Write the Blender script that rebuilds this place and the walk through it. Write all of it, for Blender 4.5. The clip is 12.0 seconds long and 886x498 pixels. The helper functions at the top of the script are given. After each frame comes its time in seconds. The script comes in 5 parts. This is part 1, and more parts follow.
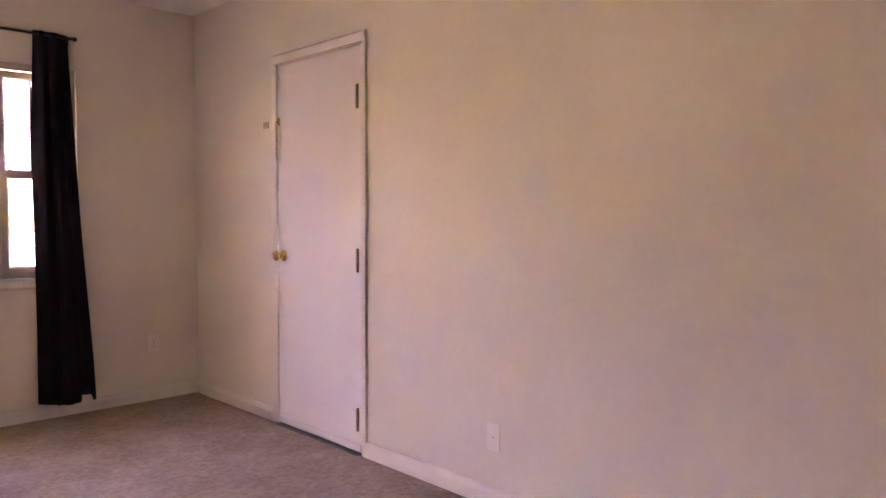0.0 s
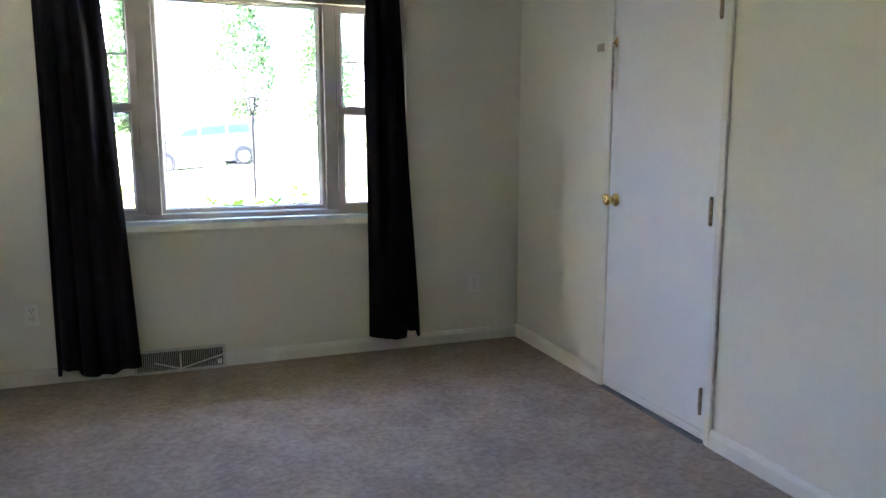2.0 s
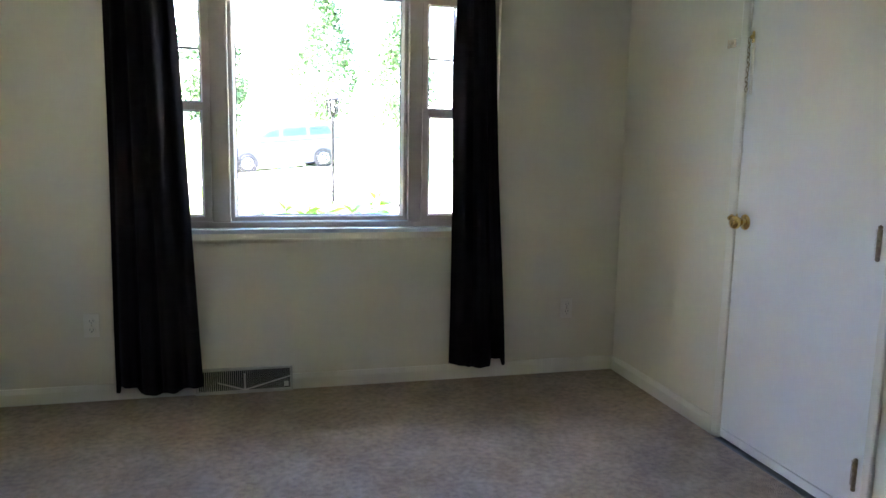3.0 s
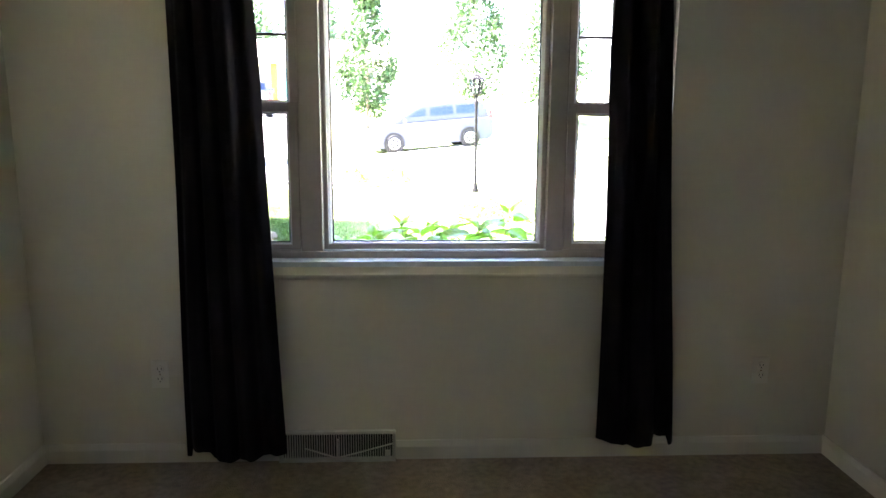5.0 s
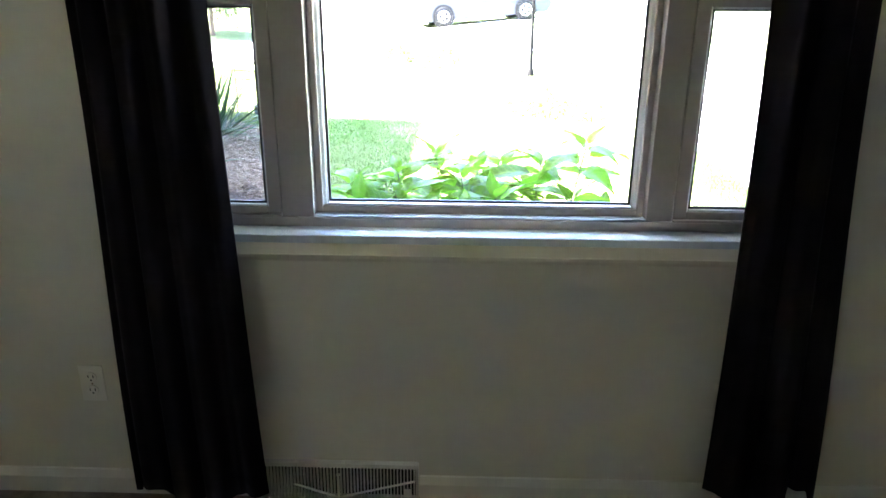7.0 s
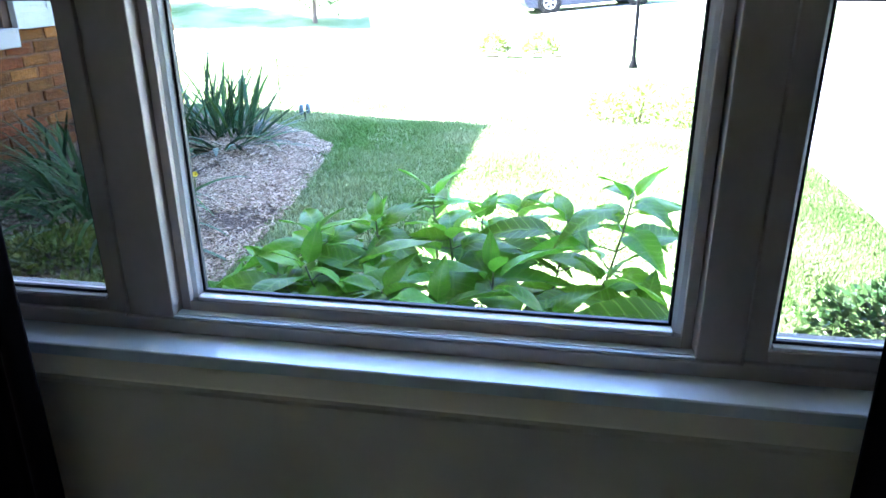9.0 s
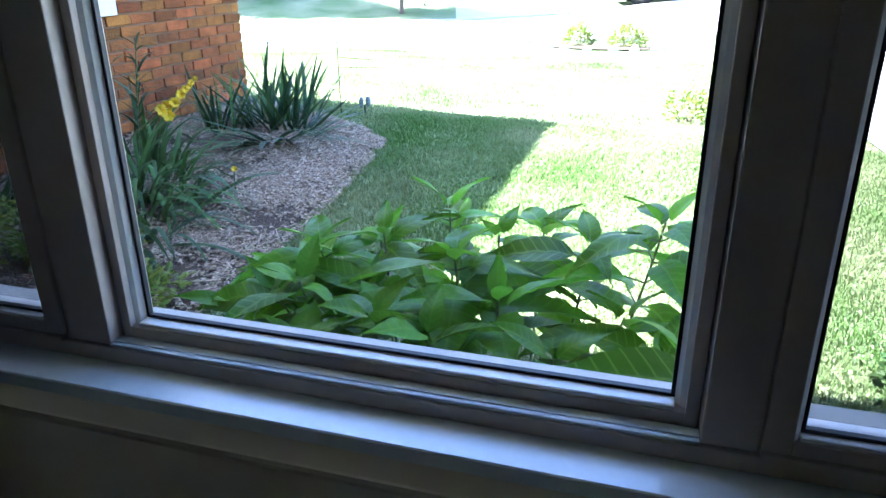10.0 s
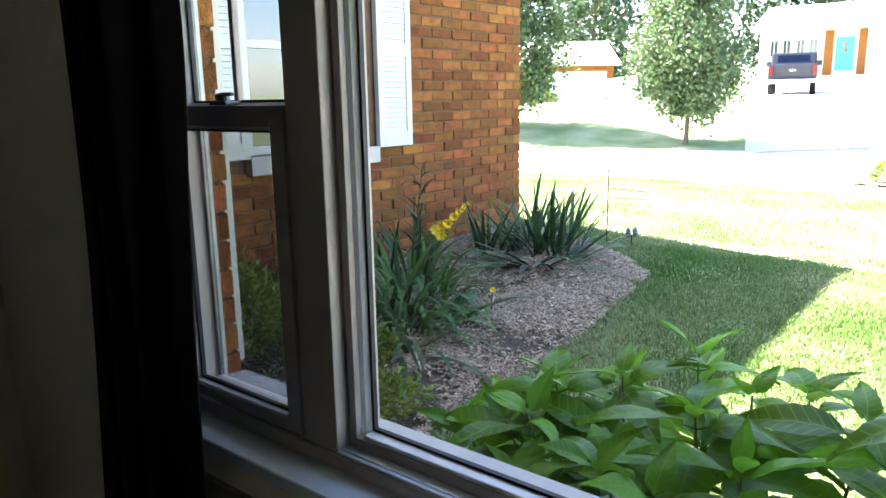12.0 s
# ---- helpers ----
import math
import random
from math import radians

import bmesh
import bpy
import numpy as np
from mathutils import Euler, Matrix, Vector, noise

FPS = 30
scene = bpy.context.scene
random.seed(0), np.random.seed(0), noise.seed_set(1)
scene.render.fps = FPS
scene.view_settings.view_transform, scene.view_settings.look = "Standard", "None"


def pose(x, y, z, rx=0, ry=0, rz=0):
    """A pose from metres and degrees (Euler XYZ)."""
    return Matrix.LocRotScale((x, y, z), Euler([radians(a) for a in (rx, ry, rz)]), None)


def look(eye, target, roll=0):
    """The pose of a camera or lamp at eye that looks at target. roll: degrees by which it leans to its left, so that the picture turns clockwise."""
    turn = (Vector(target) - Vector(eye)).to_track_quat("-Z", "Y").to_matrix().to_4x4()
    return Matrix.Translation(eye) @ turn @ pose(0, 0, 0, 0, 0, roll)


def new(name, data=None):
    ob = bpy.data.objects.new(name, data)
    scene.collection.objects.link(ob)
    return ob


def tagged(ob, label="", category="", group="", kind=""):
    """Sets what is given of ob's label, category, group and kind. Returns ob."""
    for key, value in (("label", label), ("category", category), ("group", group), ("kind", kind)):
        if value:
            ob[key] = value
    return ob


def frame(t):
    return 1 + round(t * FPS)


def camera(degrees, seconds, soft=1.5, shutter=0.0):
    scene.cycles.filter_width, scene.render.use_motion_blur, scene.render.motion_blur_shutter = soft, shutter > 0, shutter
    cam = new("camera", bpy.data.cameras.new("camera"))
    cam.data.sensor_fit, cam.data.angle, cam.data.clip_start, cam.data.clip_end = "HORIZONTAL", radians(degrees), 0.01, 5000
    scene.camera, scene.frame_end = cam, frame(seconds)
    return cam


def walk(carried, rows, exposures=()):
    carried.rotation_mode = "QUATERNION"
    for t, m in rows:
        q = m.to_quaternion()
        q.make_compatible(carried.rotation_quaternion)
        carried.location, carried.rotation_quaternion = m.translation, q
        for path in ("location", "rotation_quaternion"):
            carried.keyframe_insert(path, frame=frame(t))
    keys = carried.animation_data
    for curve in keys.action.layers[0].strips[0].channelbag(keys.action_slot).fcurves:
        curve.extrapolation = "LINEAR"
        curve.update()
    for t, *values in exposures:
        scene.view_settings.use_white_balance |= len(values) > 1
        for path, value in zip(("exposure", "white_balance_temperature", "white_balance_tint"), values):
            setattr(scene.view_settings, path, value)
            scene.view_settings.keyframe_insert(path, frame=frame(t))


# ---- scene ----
cam = camera(63.2, 12.0)
PATH = [
    (0, (-0.248, -4.571, 1.209), (1.149, -3.142, 1.113), 0.2),
    (0.5, (-0.242, -4.444, 1.211), (0.881, -2.798, 1.048), 0.2),
    (1, (-0.285, -4.359, 1.239), (0.686, -2.624, 1.018), 1.1),
    (1.5, (-0.209, -4.243, 1.233), (0.631, -2.446, 0.979), 1.2),
    (2, (-0.072, -4.072, 1.266), (0.61, -2.216, 0.965), 0.0),
    (2.5, (-0.004, -3.861, 1.268), (0.554, -1.964, 0.965), 0.4),
    (3, (-0.013, -3.639, 1.274), (0.475, -1.721, 0.984), 1.1),
    (3.5, (0.128, -3.398, 1.29), (0.492, -1.451, 1.01), 1.0),
    (5.5, (0.201, -2.533, 1.44), (0.244, -0.586, 0.988), 0.3),
    (6, (0.188, -2.262, 1.465), (0.207, -0.346, 0.892), 0.4),
    (6.5, (0.209, -2.007, 1.462), (0.192, -0.116, 0.811), 0.4),
    (8.5, (0.435, -1.146, 1.468), (0.209, 0.705, 0.745), -0.2),
    (9, (0.528, -0.963, 1.446), (0.192, 0.871, 0.721), -0.4),
    (9.5, (0.561, -0.839, 1.444), (0.145, 0.974, 0.71), 0.0),
    (10, (0.659, -0.718, 1.435), (0.103, 1.053, 0.69), -0.6),
    (10.5, (0.759, -0.651, 1.424), (0.038, 1.064, 0.688), -1.0),
    (11, (0.777, -0.627, 1.419), (-0.11, 1.013, 0.694), -1.6),
    (11.5, (0.736, -0.642, 1.427), (-0.307, 0.944, 0.799), -1.2),
    (12, (0.704, -0.668, 1.458), (-0.531, 0.85, 1.045), -1.0),
]

# ---- light ----
EXPOSURES = [(0.0, 7.5, 8350, 75), (0.5, 7.42, 7850, 63), (1.0, 7.30, 6900, 43), (1.5, 7.15, 6350, 31), (2.5, 7.0, 6050, 23), (3.5, 6.95, 6500, 22),
             (5.5, 6.25, 6700, 24), (6.5, 6.47, 6500, 21), (8.5, 5.68, 5550, 17), (9.5, 4.55, 5300, 19), (10.5, 4.1, 5450, 19), (11.2, 4.05, 5950, 19), (12.0, 4.03, 6450, 19)]
walk(cam, [(t, look(*r)) for t, *r in PATH], EXPOSURES)

SUN_TRAVEL = Vector((0.787, 0.0, -1.0))          # late-morning sun, from beyond the brick wing
sun = new("sun", bpy.data.lights.new("sun", "SUN"))
sun.data.energy, sun.data.angle, sun.data.color = 4.6, radians(0.6), (1.0, 0.95, 0.86)
sun.matrix_world = look(-20 * SUN_TRAVEL, (0, 0, 0))
world = bpy.data.worlds.new("sky")
scene.world = world
world.use_nodes = True
wn = world.node_tree
sky = wn.nodes.new("ShaderNodeTexSky")
sky.sky_type, sky.sun_disc = "NISHITA", False
sky.sun_elevation, sky.sun_rotation = math.atan2(1.0, 0.787), radians(270)
wn.links.new(sky.outputs[0], wn.nodes["Background"].inputs[0])
wn.nodes["Background"].inputs[1].default_value = 0.08


# ---- materials ----
def mat(name, c, rough=0.6, var=0.1, vscale=5.0, fine=0.0, fscale=120.0, bump=0.0, bscale=150.0, bdist=0.002,
        metal=0.0, spec=0.5, c2=None, island=0.0, piece=0.0, hue=0.0, clear=0.0, stretch=None, sheen=0.0, coat=0.0):
    """Painted, woven, grown or cast surfaces: two scales of colour change, fine relief, changes from piece to piece."""
    m = bpy.data.materials.new(name)
    m.use_nodes = True
    nt = m.node_tree
    n, link = nt.nodes, nt.links.new
    bs = n["Principled BSDF"]
    geo = n.new("ShaderNodeNewGeometry")
    pos = geo.outputs["Position"]
    if stretch:
        mp = n.new("ShaderNodeMapping")
        mp.inputs["Scale"].default_value = stretch
        link(pos, mp.inputs[0])
        pos = mp.outputs[0]
    ns = n.new("ShaderNodeTexNoise")
    ns.inputs["Scale"].default_value, ns.inputs["Detail"].default_value = vscale, 5
    link(pos, ns.inputs["Vector"])
    ramp = n.new("ShaderNodeValToRGB")
    a = [x * (1 - var) for x in c]
    b = list(c2) if c2 else [min(1, x * (1 + var)) for x in c]
    ramp.color_ramp.elements[0].position, ramp.color_ramp.elements[1].position = 0.3, 0.7
    ramp.color_ramp.elements[0].color, ramp.color_ramp.elements[1].color = (*a, 1), (*b, 1)
    link(ns.outputs["Fac"], ramp.inputs[0])
    col = ramp.outputs[0]
    if fine:
        nf = n.new("ShaderNodeTexNoise")
        nf.inputs["Scale"].default_value, nf.inputs["Detail"].default_value = fscale, 3
        link(pos, nf.inputs["Vector"])
        mr = n.new("ShaderNodeMapRange")
        mr.inputs["From Min"].default_value, mr.inputs["From Max"].default_value = 0.3, 0.7
        mr.inputs["To Min"].default_value, mr.inputs["To Max"].default_value = 1 - fine, 1 + fine
        link(nf.outputs["Fac"], mr.inputs[0])
        mx = n.new("ShaderNodeVectorMath")
        mx.operation = "SCALE"
        link(col, mx.inputs[0])
        link(mr.outputs[0], mx.inputs["Scale"])
        col = mx.outputs[0]
    if island or piece:
        src = geo.outputs["Random Per Island"]
        if piece:
            src = n.new("ShaderNodeObjectInfo").outputs["Random"]
        amount = island or piece
        hs = n.new("ShaderNodeHueSaturation")
        mv = n.new("ShaderNodeMapRange")
        mv.inputs["To Min"].default_value, mv.inputs["To Max"].default_value = 1 - amount, 1 + amount
        link(src, mv.inputs[0])
        link(mv.outputs[0], hs.inputs["Value"])
        if hue:
            sc = n.new("ShaderNodeMath")
            sc.operation, sc.inputs[1].default_value = "MULTIPLY", 7.31
            fr = n.new("ShaderNodeMath")
            fr.operation = "FRACT"
            mh = n.new("ShaderNodeMapRange")
            mh.inputs["To Min"].default_value, mh.inputs["To Max"].default_value = 0.5 - hue, 0.5 + hue
            link(src, sc.inputs[0])
            link(sc.outputs[0], fr.inputs[0])
            link(fr.outputs[0], mh.inputs[0])
            link(mh.outputs[0], hs.inputs["Hue"])
        link(col, hs.inputs["Color"])
        col = hs.outputs[0]
    link(col, bs.inputs["Base Color"])
    bs.inputs["Roughness"].default_value, bs.inputs["Metallic"].default_value = rough, metal
    bs.inputs["Specular IOR Level"].default_value = spec
    bs.inputs["Sheen Weight"].default_value, bs.inputs["Coat Weight"].default_value = sheen, coat
    if bump:
        nb = n.new("ShaderNodeTexNoise")
        nb.inputs["Scale"].default_value, nb.inputs["Detail"].default_value = bscale, 4
        link(pos, nb.inputs["Vector"])
        bp = n.new("ShaderNodeBump")
        bp.inputs["Strength"].default_value, bp.inputs["Distance"].default_value = bump, bdist
        link(nb.outputs["Fac"], bp.inputs["Height"])
        link(bp.outputs[0], bs.inputs["Normal"])
    if clear:                                      # thin leaves let light through
        tl = n.new("ShaderNodeBsdfTranslucent")
        link(col, tl.inputs[0])
        mix = n.new("ShaderNodeMixShader")
        mix.inputs[0].default_value = clear
        link(bs.outputs[0], mix.inputs[1])
        link(tl.outputs[0], mix.inputs[2])
        link(mix.outputs[0], n["Material Output"].inputs[0])
    return m


def glass(name, tint=(1, 1, 1), gloss=1.0):
    m = bpy.data.materials.new(name)
    m.use_nodes = True
    n, link = m.node_tree.nodes, m.node_tree.links.new
    tr, gl, lw, pw, mix = (n.new("ShaderNode" + k) for k in ("BsdfTransparent", "BsdfGlossy", "LayerWeight", "Math", "MixShader"))
    tr.inputs[0].default_value = (*tint, 1)
    gl.inputs["Roughness"].default_value = 0.02
    lw.inputs[0].default_value = 0.5
    pw.operation, pw.inputs[1].default_value = "POWER", 5.0
    sc = n.new("ShaderNodeMath")
    sc.operation, sc.inputs[1].default_value, sc.inputs[2].default_value = "MULTIPLY_ADD", 0.7 * gloss, 0.02 * gloss
    link(lw.outputs["Facing"], pw.inputs[0])
    link(pw.outputs[0], sc.inputs[0])
    link(sc.outputs[0], mix.inputs[0])
    link(tr.outputs[0], mix.inputs[1])
    link(gl.outputs[0], mix.inputs[2])
    link(mix.outputs[0], n["Material Output"].inputs[0])
    return m


def screen_cloth(name, c, cover):
    """Woven wire too fine to see: part cloth, part open."""
    m = mat(name, c, 0.7, 0.15, 8.0, spec=0.2)
    n, link = m.node_tree.nodes, m.node_tree.links.new
    tr, mix = n.new("ShaderNodeBsdfTransparent"), n.new("ShaderNodeMixShader")
    mix.inputs[0].default_value = cover
    link(tr.outputs[0], mix.inputs[1])
    link(n["Principled BSDF"].outputs[0], mix.inputs[2])
    link(mix.outputs[0], n["Material Output"].inputs[0])
    return m


def leaf_material(name, c, clear=0.35, rough=0.35):
    """A broad leaf with a pale midrib and side veins along its own axes."""
    m = mat(name, c, rough=rough, var=0.18, vscale=14, piece=0.40, hue=0.010, clear=clear, bump=0.15, bscale=90, spec=0.28)
    n, link = m.node_tree.nodes, m.node_tree.links.new
    tc, sp = n.new("ShaderNodeTexCoord"), n.new("ShaderNodeSeparateXYZ")
    link(tc.outputs["Object"], sp.inputs[0])

    def math_node(op, a, b=0.0):
        k = n.new("ShaderNodeMath")
        k.operation = op
        for i, v in enumerate((a, b)):
            if isinstance(v, float):
                k.inputs[i].default_value = v
            else:
                link(v, k.inputs[i])
        return k.outputs[0]

    across = math_node("ABSOLUTE", sp.outputs["Y"])
    slant = math_node("SUBTRACT", sp.outputs["X"], math_node("MULTIPLY", across, 0.75))
    saw = math_node("ABSOLUTE", math_node("SUBTRACT", math_node("FRACT", math_node("MULTIPLY", slant, 9.0)), 0.5))
    side = math_node("LESS_THAN", saw, 0.07)
    rib = math_node("LESS_THAN", across, 0.012)
    vein = math_node("MULTIPLY", math_node("MAXIMUM", side, rib), 0.6)
    pale = n.new("ShaderNodeMix")
    pale.data_type = "RGBA"
    bs = n["Principled BSDF"]
    old = bs.inputs["Base Color"].links[0].from_socket
    link(vein, pale.inputs[0])
    link(old, pale.inputs[6])
    pale.inputs[7].default_value = (c[0] * 2.0 + 0.04, c[1] * 1.7 + 0.04, c[2] * 1.6 + 0.03, 1)
    link(pale.outputs[2], bs.inputs["Base Color"])
    return m


M_WALL = mat("wall_paint", (0.66, 0.61, 0.50), 0.42, 0.03, 2.0, 0.015, 30, bump=0.25, bscale=260, bdist=0.001, spec=0.35)
M_CEIL = mat("ceiling_paint", (0.74, 0.72, 0.68), 0.8, 0.03, 2.0, bump=0.4, bscale=120)
M_TRIM = mat("trim_paint", (0.66, 0.62, 0.54), 0.35, 0.04, 4.0, bump=0.12, bscale=70)
M_DOOR = mat("door_paint", (0.68, 0.67, 0.65), 0.38, 0.025, 2.5, 0.01, 40, bump=0.15, bscale=120, bdist=0.001)
# white paint drawn grey-brown: the room-side shade is put into its colour
M_FRAME = mat("shaded_window_paint", (0.45, 0.39, 0.345), 0.4, 0.07, 6.0, 0.03, 60, bump=0.2, bscale=60)
# the sky's blue reflection is put into this white paint's colour
M_STOOL = mat("sky_tinted_stool_paint", (0.66, 0.73, 0.76), 0.25, 0.05, 7.0, 0.02, 90, bump=0.1, bscale=40, coat=0.3)
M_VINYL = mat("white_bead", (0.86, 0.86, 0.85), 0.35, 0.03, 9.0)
M_GASKET = mat("black_gasket", (0.015, 0.015, 0.017), 0.6, 0.1)
M_CARPET = mat("carpet_pile", (0.292, 0.216, 0.160), 0.95, 0.13, 4.2, 0.22, 42, bump=1.0, bscale=190, bdist=0.012, spec=0.1,
               c2=(0.355, 0.271, 0.206), sheen=0.1)
M_CURTAIN = mat("dark_curtain_cloth", (0.007, 0.004, 0.005), 0.9, 0.25, 18, 0.2, 300, bump=0.3, bscale=500, bdist=0.0008, spec=0.15)
M_ROD = mat("dark_bronze", (0.05, 0.035, 0.025), 0.4, 0.2, 30, metal=0.8)
M_BRASS = mat("polished_brass", (0.80, 0.55, 0.20), 0.18, 0.1, 40, metal=1.0)
M_HINGE = mat("aged_hinge_metal", (0.33, 0.26, 0.18), 0.38, 0.3, 60, metal=0.9)
M_STEEL = mat("dull_aluminium", (0.16, 0.165, 0.17), 0.45, 0.15, 50, metal=1.0, bump=0.1)
M_DARK = mat("painted_duct_dark", (0.015, 0.014, 0.013), 0.8, 0.2)
M_VENT = mat("vent_paint", (0.47, 0.44, 0.38), 0.45, 0.1, 20, 0.06, 90)
M_PLATE = mat("outlet_plastic", (0.72, 0.68, 0.60), 0.35, 0.03, 20)
M_SLOT = mat("outlet_slot", (0.03, 0.028, 0.025), 0.6, 0.1)
M_SCREEN = screen_cloth("insect_screen_wire", (0.05, 0.05, 0.052), 0.36)
M_GLASS = glass("window_glass", (0.97, 0.98, 0.98), 1.0)
M_BRICK = mat("brick", (0.212, 0.076, 0.020), 0.9, 0.36, 22, 0.34, 130, bump=1.0, bscale=70, bdist=0.009, piece=0.42, hue=0.012, spec=0.2)
M_BRICKJ = mat("brick_far", (0.212, 0.076, 0.020), 0.9, 0.36, 22, 0.34, 130, bump=1.0, bscale=70, bdist=0.009, island=0.42, hue=0.012, spec=0.2)
M_MORTAR = mat("mortar", (0.130, 0.074, 0.042), 0.95, 0.3, 12, 0.12, 200, bump=0.6, bscale=160)
M_STONE = mat("sill_stone", (0.46, 0.44, 0.40), 0.75, 0.08, 7, 0.06, 120, bump=0.3, bscale=120)
M_WHITE = mat("white_exterior_paint", (0.57, 0.58, 0.52), 0.5, 0.04, 8)
M_LAWN = mat("lawn", (0.155, 0.25, 0.082), 0.9, 0.25, 0.9, 0.3, 60, bump=1.0, bscale=60, bdist=0.03, spec=0.1, c2=(0.33, 0.35, 0.19))
M_BLADE = mat("grass_blade", (0.098, 0.228, 0.032), 0.6, 0.25, 1.3, island=0.14, hue=0.012, clear=0.3, spec=0.1, c2=(0.270, 0.312, 0.145))
# paler copy of the blade: full sun's glare is put into the colour
M_BLADE_SUNLIT = mat("sunlit_grass_blade", (0.120, 0.220, 0.055), 0.6, 0.22, 0.9, island=0.10, hue=0.01, clear=0.25, spec=0.1, c2=(0.31, 0.335, 0.165))
M_MULCH = mat("mulch_ground", (0.105, 0.078, 0.056), 0.95, 0.35, 18, 0.35, 140, bump=1.0, bscale=90, bdist=0.02, spec=0.1)
M_CHIP = mat("mulch_chip", (0.39, 0.312, 0.228), 0.9, 0.2, 30, island=0.5, hue=0.02, spec=0.15)
M_ASPHALT = mat("road_asphalt", (0.30, 0.295, 0.29), 0.9, 0.15, 1.5, 0.25, 120, bump=0.6, bscale=160)
M_CONCRETE = mat("concrete", (0.50, 0.485, 0.47), 0.85, 0.12, 1.2, 0.1, 90, bump=0.4, bscale=120)
M_HYD = leaf_material("broad_leaf", (0.108, 0.258, 0.020), 0.42, 0.42)
M_STEM = mat("green_stem", (0.09, 0.13, 0.04), 0.6, 0.25, 30)
M_STRAP = mat("strap_leaf", (0.052, 0.110, 0.026), 0.5, 0.2, 14, piece=0.45, hue=0.02, clear=0.2, spec=0.18)
M_STRAP_BLUE = mat("grey_green_strap_leaf", (0.036, 0.078, 0.034), 0.5, 0.2, 14, piece=0.4, hue=0.02, clear=0.18, spec=0.18)
M_BOX = mat("small_leaf", (0.050, 0.105, 0.028), 0.4, 0.25, 20, island=0.4, hue=0.03, clear=0.25)
M_COVER = mat("yellow_green_leaf", (0.165, 0.215, 0.035), 0.45, 0.25, 20, island=0.35, hue=0.03, clear=0.3)
M_YELLOW = mat("yellow_petal", (0.80, 0.60, 0.03), 0.5, 0.15, 40, clear=0.3)
M_BARK = mat("bark", (0.13, 0.095, 0.07), 0.9, 0.3, 12, 0.2, 60, bump=0.8, bscale=50, bdist=0.02)
M_TREE = mat("tree_leaf", (0.085, 0.135, 0.050), 0.45, 0.25, 3, island=0.4, hue=0.025, clear=0.3)
M_TREE_FAR = mat("dark_tree_leaf", (0.018, 0.042, 0.012), 0.6, 0.25, 3, island=0.4, hue=0.025, clear=0.15, spec=0.2)
M_WOODS = mat("far_leaf", (0.045, 0.085, 0.035), 0.6, 0.3, 0.6, island=0.4, hue=0.02, clear=0.25)
M_IRON = mat("black_iron", (0.004, 0.004, 0.0045), 0.7, 0.2, 30, spec=0.08)
M_SILVER = mat("silver_car_paint", (0.042, 0.046, 0.060), 0.6, 0.04, 3, spec=0.12)
M_CHARCOAL = mat("dark_car_paint", (0.018, 0.019, 0.026), 0.4, 0.05, 3, coat=0.2)
M_CARGLASS = mat("car_glass", (0.009, 0.020, 0.055), 0.3, 0.1, 3, spec=0.12)
M_TYRE = mat("tyre_rubber", (0.018, 0.018, 0.018), 0.85, 0.2, 20, spec=0.1)
M_RIM = mat("alloy_rim", (0.5, 0.5, 0.52), 0.3, 0.1, 20, metal=0.9)
M_RED = mat("red_lens", (0.16, 0.012, 0.012), 0.25, 0.1, 20)
M_CHROME = mat("chrome", (0.7, 0.7, 0.72), 0.15, 0.05, 20, metal=1.0)
M_ROOF = mat("roof_shingle", (0.42, 0.38, 0.34), 0.9, 0.2, 2.0, 0.25, 30, bump=0.5, bscale=25)
M_SIDING = mat("pale_siding", (0.70, 0.67, 0.62), 0.7, 0.06, 1.0)
M_TEAL = mat("teal_door_paint", (0.06, 0.38, 0.40), 0.4, 0.05, 4)
M_FENCE = mat("grey_fence_wood", (0.42, 0.38, 0.34), 0.85, 0.2, 3, piece=0.15, stretch=(1, 1, 0.1))
M_PANE = mat("far_window_glass", (0.055, 0.07, 0.075), 0.03, 0.2, 2, spec=1.0, coat=0.6)
M_SLATE = mat("blue_grey_paint", (0.16, 0.21, 0.24), 0.5, 0.2, 30)


# ---- building helpers ----
def here(ob):
    """Where a thing's or part's origin lies in the world."""
    v = Vector(ob.location)
    while ob.parent:
        ob = ob.parent
        v += Vector(ob.location)
    return v


def thing(name, at, label="", category="", group="", kind=""):
    ob = new(name)
    ob.location, ob.empty_display_size = at, 0.1
    return tagged(ob, label, category, group, kind)


def mesh_of(name, bm, material, smooth=False):
    me = bpy.data.meshes.new(name)
    bmesh.ops.recalc_face_normals(bm, faces=bm.faces[:])
    bm.to_mesh(me)
    bm.free()
    me.materials.append(material)
    if smooth:
        me.polygons.foreach_set("use_smooth", [True] * len(me.polygons))
    return me


def part(name, bm, material, parent, label="", smooth=False, local=False):
    """One mesh under a thing or part. Its points are given in the world unless local."""
    if not local:
        bmesh.ops.translate(bm, verts=bm.verts[:], vec=-here(parent))
    ob = new(name, mesh_of(name, bm, material, smooth))
    ob.parent = parent
    return tagged(ob, label)


def solid(name, bm, material, label="", category="", kind="structure", smooth=False):
    return tagged(new(name, mesh_of(name, bm, material, smooth)), label, category, "", kind)


def raw(name, verts, faces, material, smooth=False):
    me = bpy.data.meshes.new(name)
    me.from_pydata(verts, [], faces)
    me.materials.append(material)
    if smooth:
        me.polygons.foreach_set("use_smooth", [True] * len(me.polygons))
    me.update()
    return me


